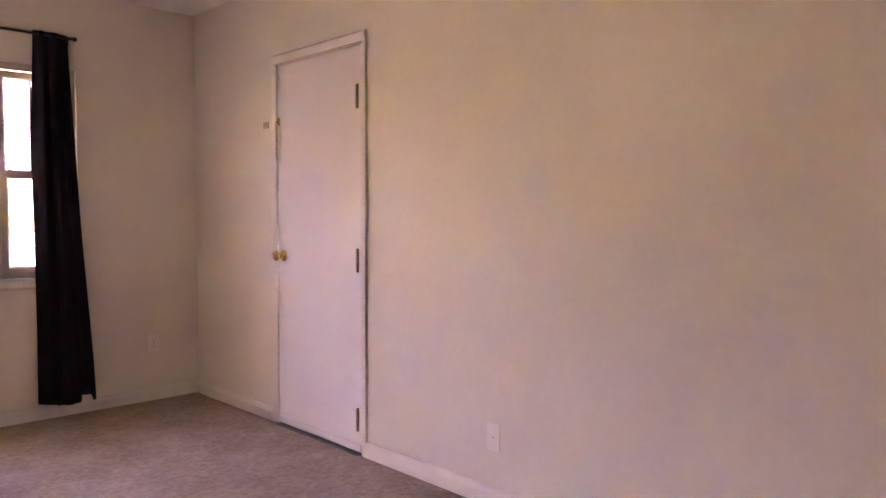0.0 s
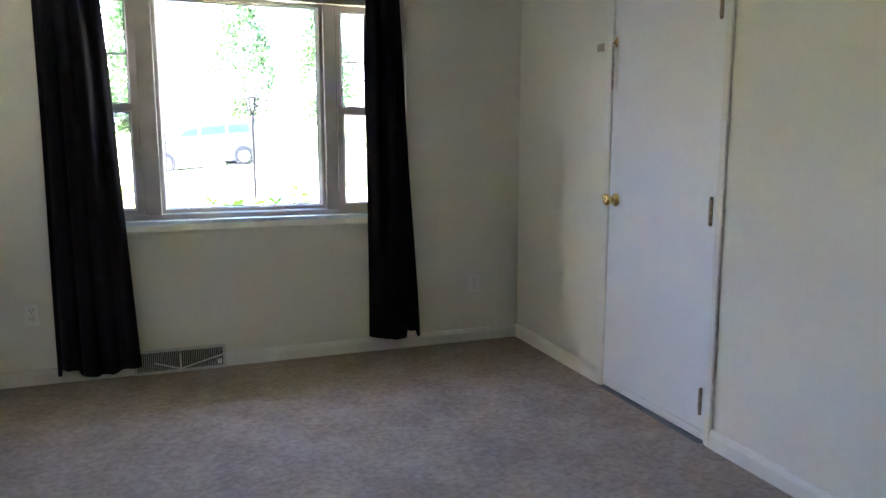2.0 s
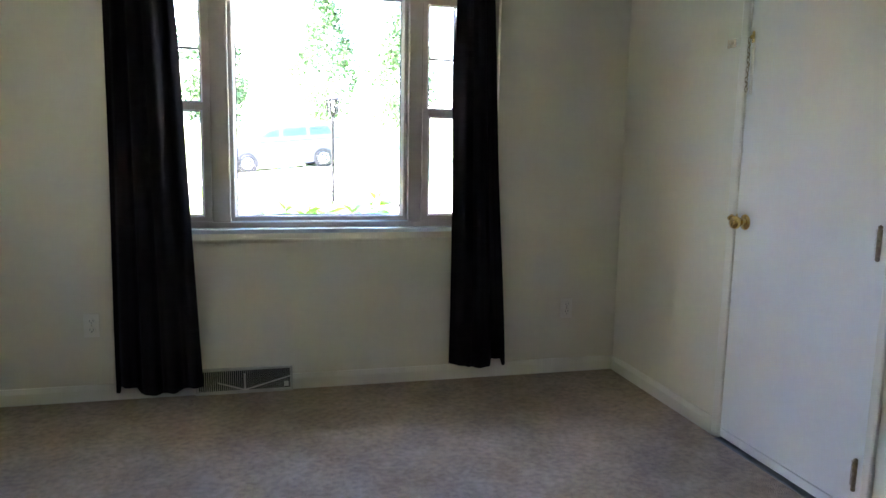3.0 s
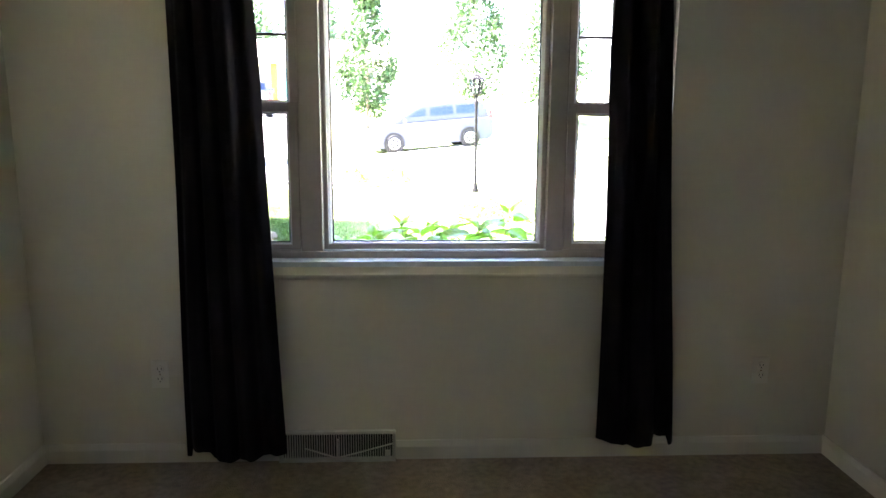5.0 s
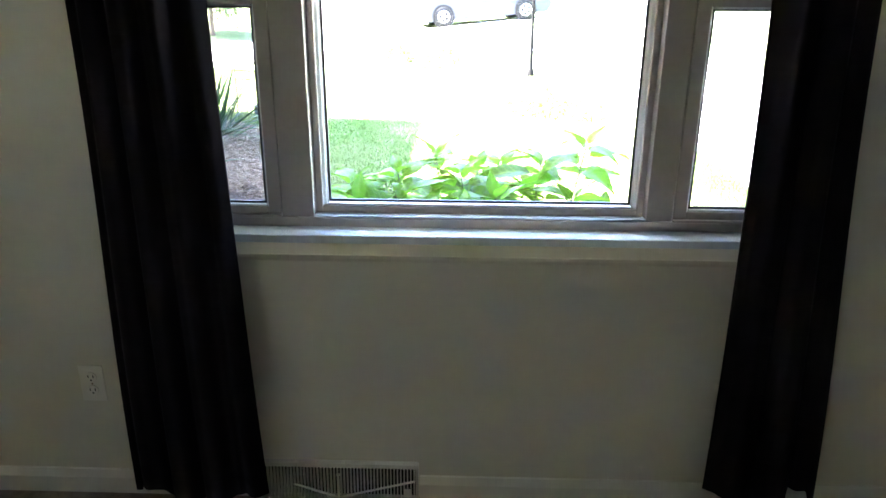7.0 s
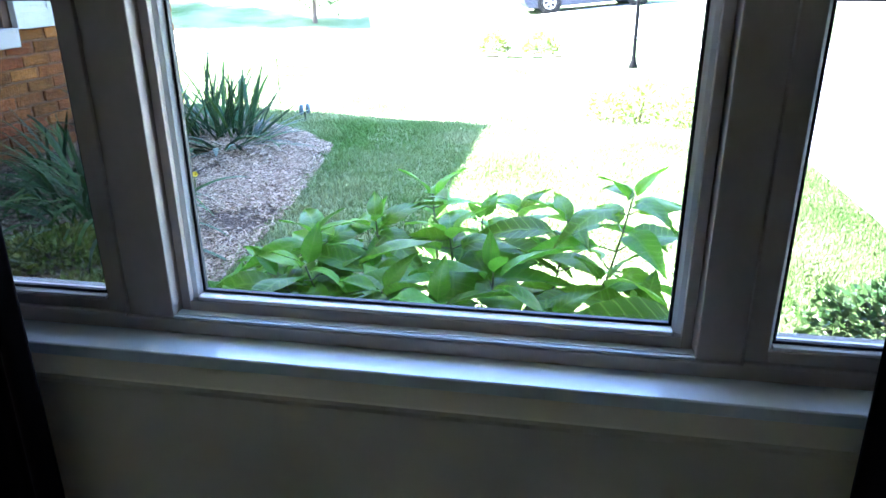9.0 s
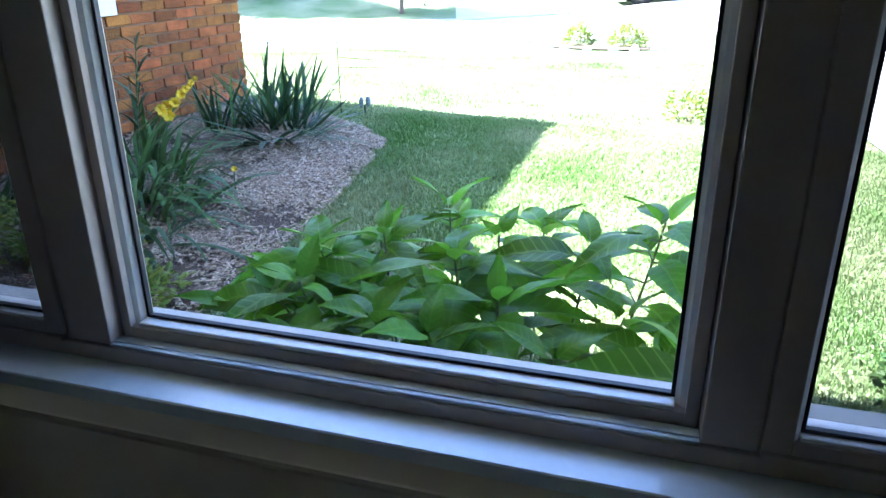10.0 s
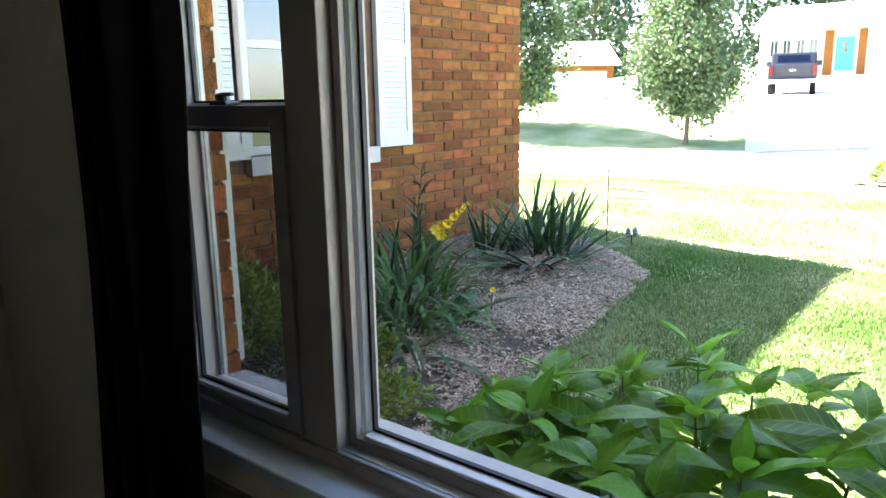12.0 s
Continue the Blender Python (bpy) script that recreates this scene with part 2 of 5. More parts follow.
def box(x0, x1, y0, y1, z0, z1, bevel=0.0, bm=None, seg=2):
    one = bmesh.new()
    bmesh.ops.create_cube(one, size=1)
    for v in one.verts:
        v.co = Vector((x0 + (v.co.x + 0.5) * (x1 - x0), y0 + (v.co.y + 0.5) * (y1 - y0), z0 + (v.co.z + 0.5) * (z1 - z0)))
    if bevel:
        bmesh.ops.bevel(one, geom=one.edges[:] + one.verts[:], offset=bevel, segments=seg, profile=0.6, affect="EDGES")
    return join(bm, one)


def join(bm, one):
    if bm is None:
        return one
    me = bpy.data.meshes.new("tmp")
    one.to_mesh(me)
    one.free()
    bm.from_mesh(me)
    bpy.data.meshes.remove(me)
    return bm


def rod(p, q, r0, r1=None, n=10, bm=None):
    """A round bar from p to q."""
    p, q = Vector(p), Vector(q)
    one = bmesh.new()
    bmesh.ops.create_cone(one, cap_ends=True, segments=n, radius1=r0, radius2=r0 if r1 is None else r1, depth=(q - p).length)
    turn = (q - p).to_track_quat("Z", "Y").to_matrix().to_4x4()
    bmesh.ops.transform(one, matrix=Matrix.Translation((p + q) / 2) @ turn, verts=one.verts[:])
    return join(bm, one)


def ball(c, r, sx=1, sy=1, sz=1, bm=None, n=12):
    one = bmesh.new()
    bmesh.ops.create_uvsphere(one, u_segments=n, v_segments=max(6, n * 2 // 3), radius=r)
    bmesh.ops.transform(one, matrix=Matrix.Translation(c) @ Matrix.Diagonal((sx, sy, sz, 1)), verts=one.verts[:])
    return join(bm, one)


def lathe(profile, axis, at, n=20, bm=None):
    """A turned piece: profile of (radius, height) along the axis."""
    one = bmesh.new()
    rings = []
    for r, h in profile:
        rings.append([one.verts.new((r * math.cos(2 * math.pi * i / n), r * math.sin(2 * math.pi * i / n), h)) for i in range(n)])
    for a, b in zip(rings, rings[1:]):
        for i in range(n):
            one.faces.new((a[i], a[(i + 1) % n], b[(i + 1) % n], b[i]))
    one.faces.new(rings[0][::-1])
    one.faces.new(rings[-1])
    turn = Vector(axis).to_track_quat("Z", "Y").to_matrix().to_4x4()
    bmesh.ops.transform(one, matrix=Matrix.Translation(at) @ turn, verts=one.verts[:])
    return join(bm, one)


def prism(outline, axis, a, b, bm=None, bevel=0.0):
    """An outline in the two other axes, drawn out along an axis from a to b."""
    one = bmesh.new()
    put = {"x": lambda u, v, w: (w, u, v), "y": lambda u, v, w: (u, w, v), "z": lambda u, v, w: (u, v, w)}[axis]
    lo = [one.verts.new(put(u, v, a)) for u, v in outline]
    hi = [one.verts.new(put(u, v, b)) for u, v in outline]
    one.faces.new(lo[::-1])
    one.faces.new(hi)
    k = len(outline)
    for i in range(k):
        one.faces.new((lo[i], lo[(i + 1) % k], hi[(i + 1) % k], hi[i]))
    if bevel:
        bmesh.ops.recalc_face_normals(one, faces=one.faces[:])
        bmesh.ops.bevel(one, geom=one.edges[:], offset=bevel, segments=2, profile=0.6, affect="EDGES")
    return join(bm, one)


def ease(a, b, v):
    k = np.clip((v - a) / (b - a), 0, 1)
    return k * k * (3 - 2 * k)


def ground_height(x, y):
    """The lawn falls to the street and climbs again beyond it."""
    z = 0.36 - 0.04 * np.clip(x, -4, 6) * (1 - ease(6, 14, y)) - 0.055 * np.clip(y - 4, 0, 12)
    z = z + 0.70 * ease(-5, 5, x) * ease(15, 22, y) * (1 - ease(28, 33, y))
    return z + ease(24.5, 37, y - 0.5 * x) * 1.58 * ease(-48, -9, x) + 1.15 * ease(36.5, 47, y) * ease(-19, -12, x)


# ---- the room ----
XW, XE, YS, TOP = -1.285, 1.929, -6.6, 2.50        # side walls, back wall, ceiling
WX0, WX1, WZ0, WZ1 = -0.655, 1.196, 0.842, 2.05     # window opening
DY0, DY1, DZ = -1.775, -1.010, 2.035               # door opening

solid("floor", box(XW - 0.1, XE + 0.1, YS - 0.1, 0.1, -0.12, 0.014), M_CARPET, "beige cut-pile carpet with soft mottled wear", "carpet")
solid("ceiling", box(XW - 0.12, XE + 0.12, YS - 0.12, 0.12, TOP, TOP + 0.12), M_CEIL, "plain white painted ceiling", "ceiling")
b = box(XW, WX0, 0, 0.12, 0, TOP)
box(WX1, XE, 0, 0.12, 0, TOP, bm=b)
box(WX0, WX1, 0, 0.12, 0, 0.788, bm=b)
box(WX0, WX1, 0, 0.12, WZ1, TOP, bm=b)
solid("wall_north", b, M_WALL, "cream painted wall round the picture window", "wall")
b = box(XE, XE + 0.12, DY1, 0.12, 0, TOP)
box(XE, XE + 0.12, YS, DY0, 0, TOP, bm=b)
box(XE, XE + 0.12, DY0, DY1, DZ, TOP, bm=b)
solid("wall_east", b, M_WALL, "cream painted wall with a white door", "wall")
solid("wall_west", box(XW - 0.12, XW, YS, 0.12, 0, TOP), M_WALL, "plain cream painted side wall", "wall")
solid("wall_south", box(XW - 0.12, XE + 0.12, YS - 0.12, YS, 0, TOP), M_WALL, "plain cream painted back wall", "wall")

SKIRT = [(0, 0.0), (0.014, 0.0), (0.014, 0.068), (0.010, 0.080), (0.006, 0.091), (0, 0.093)]


def skirting(name, axis, wall, side, a, c):
    bm = prism([(wall + side * u, v) for u, v in SKIRT], axis, a, c)
    solid(name, bm, M_TRIM, "white painted wooden baseboard", "baseboard")


skirting("baseboard", "x", 0.0, -1, XW + 0.014, -0.345)
skirting("baseboard", "x", 0.0, -1, 0.131, XE - 0.014)
skirting("baseboard", "y", XE, -1, DY1 + 0.0445, 0.0)
skirting("baseboard", "y", XE, -1, YS, DY0 - 0.0445)
skirting("baseboard", "y", XW, 1, YS, 0.0)

# ---- the picture window ----
win = thing("window_1", (0.287, 0.1, WZ0), "three-part white wooden window, fixed picture pane between two double-hung sashes", "window", kind="structure")
CL, CR, RM = -0.160, 0.741, 0.811                              # inner edges of the middle unit
LL, RR = -0.622, 1.168                              # outer edges of the side units


def upright(x0, x1, y0, y1, z0, z1, bevel=0.003):
    return box(x0, x1, y0, y1, z0, z1, bevel)


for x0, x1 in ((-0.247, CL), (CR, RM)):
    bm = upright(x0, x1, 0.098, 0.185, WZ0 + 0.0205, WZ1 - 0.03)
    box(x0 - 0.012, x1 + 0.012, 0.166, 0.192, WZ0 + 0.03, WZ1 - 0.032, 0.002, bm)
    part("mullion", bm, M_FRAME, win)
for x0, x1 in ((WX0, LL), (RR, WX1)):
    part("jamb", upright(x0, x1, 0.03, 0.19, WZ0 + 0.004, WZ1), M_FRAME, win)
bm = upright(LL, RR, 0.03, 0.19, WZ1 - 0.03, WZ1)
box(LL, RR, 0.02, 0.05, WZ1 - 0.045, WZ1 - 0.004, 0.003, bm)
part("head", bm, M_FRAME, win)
bm = box(WX0 + 0.01, WX1 - 0.01, -0.016, 0.0, WZ1 - 0.006, WZ1 + 0.045, 0.003)
part("casing", bm, M_TRIM, win)
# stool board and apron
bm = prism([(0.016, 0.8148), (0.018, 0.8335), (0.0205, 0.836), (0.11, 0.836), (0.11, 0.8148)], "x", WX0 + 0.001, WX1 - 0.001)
part("window_stool", bm, M_STOOL, win, "glossy white painted window stool, its sky reflection painted pale blue")
bm = prism([(0.11, 0.8145), (0.016, 0.8145), (-0.001, 0.791), (-0.004, 0.788), (-0.004, 0.780), (-0.002, 0.774), (-0.0005, 0.770), (-0.0005, 0.7885), (0.11, 0.7885)], "x", WX0 + 0.001, WX1 - 0.001)
part("apron", bm, M_WALL, win)
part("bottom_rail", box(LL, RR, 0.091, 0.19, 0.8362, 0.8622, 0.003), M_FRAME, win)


def sash(x0, x1, z0, z1, y0, y1, stile, rail_lo, rail_hi, name, bead=0.008, side=0.008):
    """A glazed sash: stiles and rails, a bright bead round the pane, a dark gasket, and the pane."""
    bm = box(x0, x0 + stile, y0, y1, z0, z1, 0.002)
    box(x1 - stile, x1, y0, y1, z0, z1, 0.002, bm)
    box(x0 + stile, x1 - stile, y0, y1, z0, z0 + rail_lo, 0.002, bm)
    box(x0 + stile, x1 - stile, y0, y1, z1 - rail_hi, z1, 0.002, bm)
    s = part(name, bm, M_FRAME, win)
    a, c, d, e = x0 + stile, x1 - stile, z0 + rail_lo, z1 - rail_hi
    ym = (y0 + y1) / 2
    bm = prism([(a, ym - 0.014), (a + side * 0.55, ym - 0.010), (a + side, ym - 0.001), (a + side, ym + 0.001), (a, ym + 0.001)], "z", d, e)
    prism([(c, ym - 0.014), (c - side * 0.55, ym - 0.010), (c - side, ym - 0.001), (c - side, ym + 0.001), (c, ym + 0.001)][::-1], "z", d, e, bm)
    part("side_bead", bm, M_VINYL, s, "white glazing bead")
    deep = 0.023 if side > 0.01 else 0.013
    bm = prism([(ym - deep, d), (ym - deep, d + bead * 0.75), (ym - deep + 0.002, d + bead * 0.95), (ym - 0.004, d + bead), (ym + 0.001, d + bead), (ym + 0.001, d)], "x", a + side, c - side)
    box(a + side, c - side, ym - 0.012, y1 - 0.002, e - bead, e, 0.0015, bm)
    part("bead", bm, M_VINYL, s, "bright white glazing bead")
    k = 0.005
    bm = box(a + side, a + side + k, ym - 0.001, ym + 0.008, d + bead, e - bead)
    box(c - side - k, c - side, ym - 0.001, ym + 0.008, d + bead, e - bead, 0, bm)
    box(a + side + k, c - side - k, ym - 0.001, ym + 0.008, d + bead, d + bead + k, 0, bm)
    box(a + side + k, c - side - k, ym - 0.001, ym + 0.008, e - bead - k, e - bead, 0, bm)
    part("gasket", bm, M_GASKET, s, "thin black glazing gasket")
    pane = part("pane", box(a + side, c - side, ym + 0.003, ym + 0.006, d + bead, e - bead), M_GLASS, s, "clear glass pane")
    pane.visible_shadow = False
    return s


# middle: fixed sash set back behind a stepped sill
sash(CL + 0.003, CR - 0.003, WZ0 + 0.022, WZ1 - 0.03, 0.125, 0.178, 0.017, 0.022, 0.020, "picture_sash", 0.007, 0.014)
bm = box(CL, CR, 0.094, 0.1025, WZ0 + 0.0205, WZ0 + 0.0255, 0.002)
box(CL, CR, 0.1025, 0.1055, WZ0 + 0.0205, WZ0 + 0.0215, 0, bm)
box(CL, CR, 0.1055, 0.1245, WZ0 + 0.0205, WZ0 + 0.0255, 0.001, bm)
part("sill_ledge", bm, M_STOOL, win, "flat white ledge below the picture pane, its sky light painted pale blue")
# a black strip along the groove's floor stands for its shade
part("groove_shade", box(CL + 0.002, CR - 0.002, 0.1027, 0.1053, WZ0 + 0.0217, WZ0 + 0.0227), M_GASKET, win, "black strip painting the shade in the sill groove")
# sides: double-hung
MEET = 1.432
for x0, x1 in ((LL, -0.247), (RM, RR)):
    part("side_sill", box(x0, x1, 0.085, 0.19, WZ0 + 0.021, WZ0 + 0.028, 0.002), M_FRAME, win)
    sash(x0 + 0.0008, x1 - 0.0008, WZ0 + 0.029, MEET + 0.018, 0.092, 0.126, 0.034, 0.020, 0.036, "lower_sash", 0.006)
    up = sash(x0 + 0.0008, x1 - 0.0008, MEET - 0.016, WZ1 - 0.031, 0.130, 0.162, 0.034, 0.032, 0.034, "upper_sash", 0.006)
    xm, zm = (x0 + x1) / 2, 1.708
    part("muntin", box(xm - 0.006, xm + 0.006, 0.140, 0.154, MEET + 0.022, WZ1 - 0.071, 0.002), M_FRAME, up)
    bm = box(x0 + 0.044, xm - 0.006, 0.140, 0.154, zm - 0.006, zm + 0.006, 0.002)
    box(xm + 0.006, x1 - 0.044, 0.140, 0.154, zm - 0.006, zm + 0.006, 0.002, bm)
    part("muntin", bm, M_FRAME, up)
    bm = box(xm - 0.026, xm + 0.026, 0.098, 0.126, MEET + 0.018, MEET + 0.026, 0.003)
    lathe([(0.013, 0), (0.013, 0.010), (0.006, 0.014)], (0, 0, 1), (xm, 0.112, MEET + 0.026), 12, bm)
    box(xm - 0.002, xm + 0.030, 0.107, 0.116, MEET + 0.034, MEET + 0.041, 0.003, bm)
    part("sash_lock", bm, M_STEEL, win, "small metal sash lock")
    mesh = part("insect_screen", box(x0 + 0.010, x1 - 0.010, 0.1790, 0.1797, WZ0 + 0.032, MEET), M_SCREEN, win, "fine grey half insect screen")
    mesh.visible_shadow = False
    bm = box(x0 + 0.001, x0 + 0.010, 0.174, 0.184, WZ0 + 0.030, WZ1 - 0.032, 0.001)
    box(x1 - 0.010, x1 - 0.001, 0.174, 0.184, WZ0 + 0.030, WZ1 - 0.032, 0.001, bm)
    part("screen_frame", bm, M_STEEL, win)

# ---- door ----
door = thing("door_1", (XE, DY1, 0), "closed flat white painted door with brass knob and chain", "door", kind="structure")
part("slab", box(XE + 0.001, XE + 0.042, DY0 + 0.001, DY1 - 0.001, 0.022, DZ - 0.004, 0.002), M_DOOR, door)
part("sweep", box(XE - 0.006, XE + 0.0025, DY0 + 0.010, DY1 - 0.010, 0.030, 0.064, 0.003), M_DOOR, door, "white door sweep along the bottom")
CAS = 0.043


def casing_profile(y_in, out):
    s = out
    return [(XE, y_in), (XE - 0.004, y_in), (XE - 0.009, y_in + s * 0.010), (XE - 0.014, y_in + s * 0.036), (XE - 0.011, y_in + s * CAS), (XE, y_in + s * CAS)]


part("casing", prism(casing_profile(DY1 + 0.001, 1), "z", 0, DZ + 0.005), M_TRIM, door)
part("casing", prism(casing_profile(DY0 - 0.001, -1), "z", 0, DZ + 0.005), M_TRIM, door)
part("casing", prism([(XE, DZ + 0.0055), (XE - 0.012, DZ + 0.0055), (XE - 0.020, DZ + 0.045), (XE, DZ + 0.062)][::-1], "y", DY0 - CAS, DY1 + CAS), M_TRIM, door)
part("stop", box(XE + 0.046, XE + 0.11, DY0 + 0.001, DY1 - 0.001, 0.0, DZ - 0.001), M_TRIM, door, "painted door stop")
for zc in (0.186, 0.980, 1.784):
    bm = rod((XE - 0.004, DY0 + 0.030, zc - 0.046), (XE - 0.004, DY0 + 0.030, zc + 0.046), 0.0075, n=12)
    for k in (-0.052, 0.052):
        ball((XE - 0.004, DY0 + 0.030, zc + k), 0.008, bm=bm, n=8)
    box(XE + 0.001, XE + 0.0038, DY0 + 0.030, DY0 + 0.052, zc - 0.045, zc + 0.045, 0.001, bm)
    part("hinge", bm, M_HINGE, door, "dull brown metal butt hinge", True)
bm = lathe([(0.033, 0), (0.032, 0.006), (0.020, 0.010), (0.012, 0.014), (0.012, 0.026), (0.020, 0.034), (0.027, 0.044), (0.028, 0.054), (0.024, 0.062), (0.012, 0.066)], (-1, 0, 0), (XE + 0.004, DY1 - 0.058, 0.975), 24)
part("knob", bm, M_BRASS, door, "round polished brass knob", True)
bm = box(XE - 0.0015, XE + 0.0035, DY1 - 0.0065, DY1 - 0.0005, 0.945, 1.005, 0.001)
lathe([(0.016, 0), (0.016, 0.004), (0.010, 0.012), (0.006, 0.018)], (-1, 0, 0), (XE - 0.012, DY1 + 0.012, 0.985), 16, bm)
part("strike", bm, M_BRASS, door, "brass latch plate", True)
bm = box(XE - 0.003, XE + 0.0038, DY1 - 0.034, DY1 - 0.020, 1.495, 1.735, 0.002)
track = part("chain_track", bm, M_TRIM, door, "painted door chain track")
bm = ball((XE - 0.010, DY1 - 0.027, 1.722), 0.010, n=10)
box(XE - 0.008, XE - 0.003, DY1 - 0.034, DY1 - 0.020, 1.700, 1.745, 0.002, bm)
part("chain_slide", bm, M_BRASS, track, "brass chain slide", True)
bm = None
for k in range(11):
    c = Vector((XE - 0.010, DY1 - 0.010 + 0.002 * math.sin(k), 1.712 - 0.0195 * k))
    one = bmesh.new()
    ring = [[one.verts.new(c + Vector((0.0022 * math.cos(q) if k % 2 else (0.006 + 0.0018 * math.cos(q)) * math.cos(p),
                                        (0.006 + 0.0018 * math.cos(q)) * math.cos(p) if k % 2 else 0.0022 * math.sin(q),
                                        (0.012 + 0.0018 * math.sin(q)) * math.sin(p)))) for q in (0, 1.57, 3.14, 4.71)] for p in [i * math.pi / 5 for i in range(10)]]
    for i in range(10):
        for j in range(4):
            one.faces.new((ring[i][j], ring[(i + 1) % 10][j], ring[(i + 1) % 10][(j + 1) % 4], ring[i][(j + 1) % 4]))
    bm = join(bm, one)
part("chain", bm, M_HINGE, track, "hanging metal door chain")
bm = box(XE - 0.006, XE, -0.922, -0.868, 1.695, 1.732, 0.003)
box(XE - 0.012, XE - 0.005, -0.908, -0.882, 1.707, 1.720, 0.003, bm)
tagged(new("chain_keeper", mesh_of("chain_keeper", bm, M_HINGE)), "small tarnished chain keeper plate on the wall", "door chain")
bm = prism([(XE - 0.030, 0.0), (XE - 0.024, 0.005), (XE + 0.02, 0.008), (XE + 0.04, 0.0)][::-1], "y", DY0 + 0.004, DY1 - 0.004)
bmesh.ops.translate(bm, verts=bm.verts[:], vec=(0, 0, 0.012))
solid("threshold", bm, M_STEEL, "worn aluminium door threshold strip", "threshold")


# ---- outlets, floor vent ----
def outlet(at, turn, label, blank=False):
    o = thing("outlet", at, label, "outlet", "wall outlets")
    o.rotation_euler = (0, 0, radians(turn))
    part("cover_plate", box(-0.035, 0.035, -0.006, 0, -0.057, 0.057, 0.003), M_PLATE, o, local=True)
    for zc in () if blank else (-0.021, 0.021):
        bm = lathe([(0.0165, 0), (0.0165, 0.0085), (0.015, 0.0095)], (0, -1, 0), (0, 0, zc), 20)
        r = part("receptacle", bm, M_PLATE, o, local=True)
        bm = box(-0.0085, -0.0060, -0.0102, -0.0092, zc - 0.001, zc + 0.008)
        box(0.0060, 0.0085, -0.0102, -0.0092, zc - 0.001, zc + 0.008, 0, bm)
        lathe([(0.0028, 0), (0.0028, 0.0008)], (0, -1, 0), (0, -0.0093, zc - 0.008), 8, bm)
        part("slots", bm, M_SLOT, r, "dark plug slots", local=True)
    part("screw", lathe([(0.003, 0), (0.003, 0.0015)], (0, -1, 0), (0, -0.006, 0), 8), M_HINGE, o, local=True)
    return o


outlet((-0.803, 0, 0.386), 0, "ivory duplex outlet on the window wall beside the curtain")
outlet((1.628, 0, 0.380), 0, "ivory duplex outlet on the window wall near the corner")
outlet((XE, -2.645, 0.302), -90, "blank ivory wall plate low on the door wall", True)

vent = thing("wall_register", (-0.107, 0, 0), "low beige metal baseboard register with a V-shaped ornament", "vent")
VX0, VX1, VZ = -0.342, 0.128, 0.127
# no duct is cut: a near-black sheet paints its darkness behind the slats
part("backing", box(VX0 + 0.01, VX1 - 0.01, -0.004, -0.001, 0.006, VZ - 0.004), M_DARK, vent, "near-black sheet painting the unlit duct")
bm = prism([(-0.001, 0.002), (-0.034, 0.002), (-0.034, 0.010), (-0.001, 0.010)], "x", VX0, VX1)
prism([(-0.001, VZ - 0.010), (-0.024, VZ - 0.010), (-0.020, VZ), (-0.001, VZ)], "x", VX0, VX1, bm)
prism([(-0.001, 0.0102), (-0.0335, 0.0102), (-0.0235, VZ - 0.0102), (-0.001, VZ - 0.0102)], "x", VX0, VX0 + 0.008, bm)
prism([(-0.001, 0.0102), (-0.0335, 0.0102), (-0.0235, VZ - 0.0102), (-0.001, VZ - 0.0102)], "x", VX1 - 0.008, VX1, bm)
part("register_frame", bm, M_VENT, vent)
SLAT = mesh_of("slat", prism([(-0.006, 0.0102), (-0.030, 0.0102), (-0.021, VZ - 0.0102), (-0.006, VZ - 0.0102)], "x", -0.0013, 0.0013), M_VENT)
for i in range(46):
    s = new("slat", SLAT)
    s.parent = vent
    s.location = (VX0 + 0.013 + (VX1 - VX0 - 0.026) * i / 45 + 0.107, 0, 0)


def front_y(z):
    return -0.033 + 0.010 * (z - 0.01) / (VZ - 0.02) - 0.002


bm = None
for p, q in (((-0.240, 0.062), (-0.107, 0.020)), ((-0.107, 0.020), (0.118, 0.078))):
    one = rod((p[0], front_y(p[1]), p[1]), (q[0], front_y(q[1]), q[1]), 0.0035, n=6)
    bm = join(bm, one)
rod((-0.107, front_y(0.02) - 0.001, 0.02), (-0.107, front_y(0.095) - 0.001, 0.095), 0.004, 0.003, 8, bm)
ball((-0.107, front_y(0.095) - 0.003, 0.096), 0.006, bm=bm, n=8)
part("ornament", bm, M_TRIM, vent, "pale V-shaped ornament and lever")
part("thumb_tab", box(0.085, 0.108, -0.034, -0.029, 0.026, 0.052, 0.002), M_TRIM, vent)


vent.location.z += 0.013


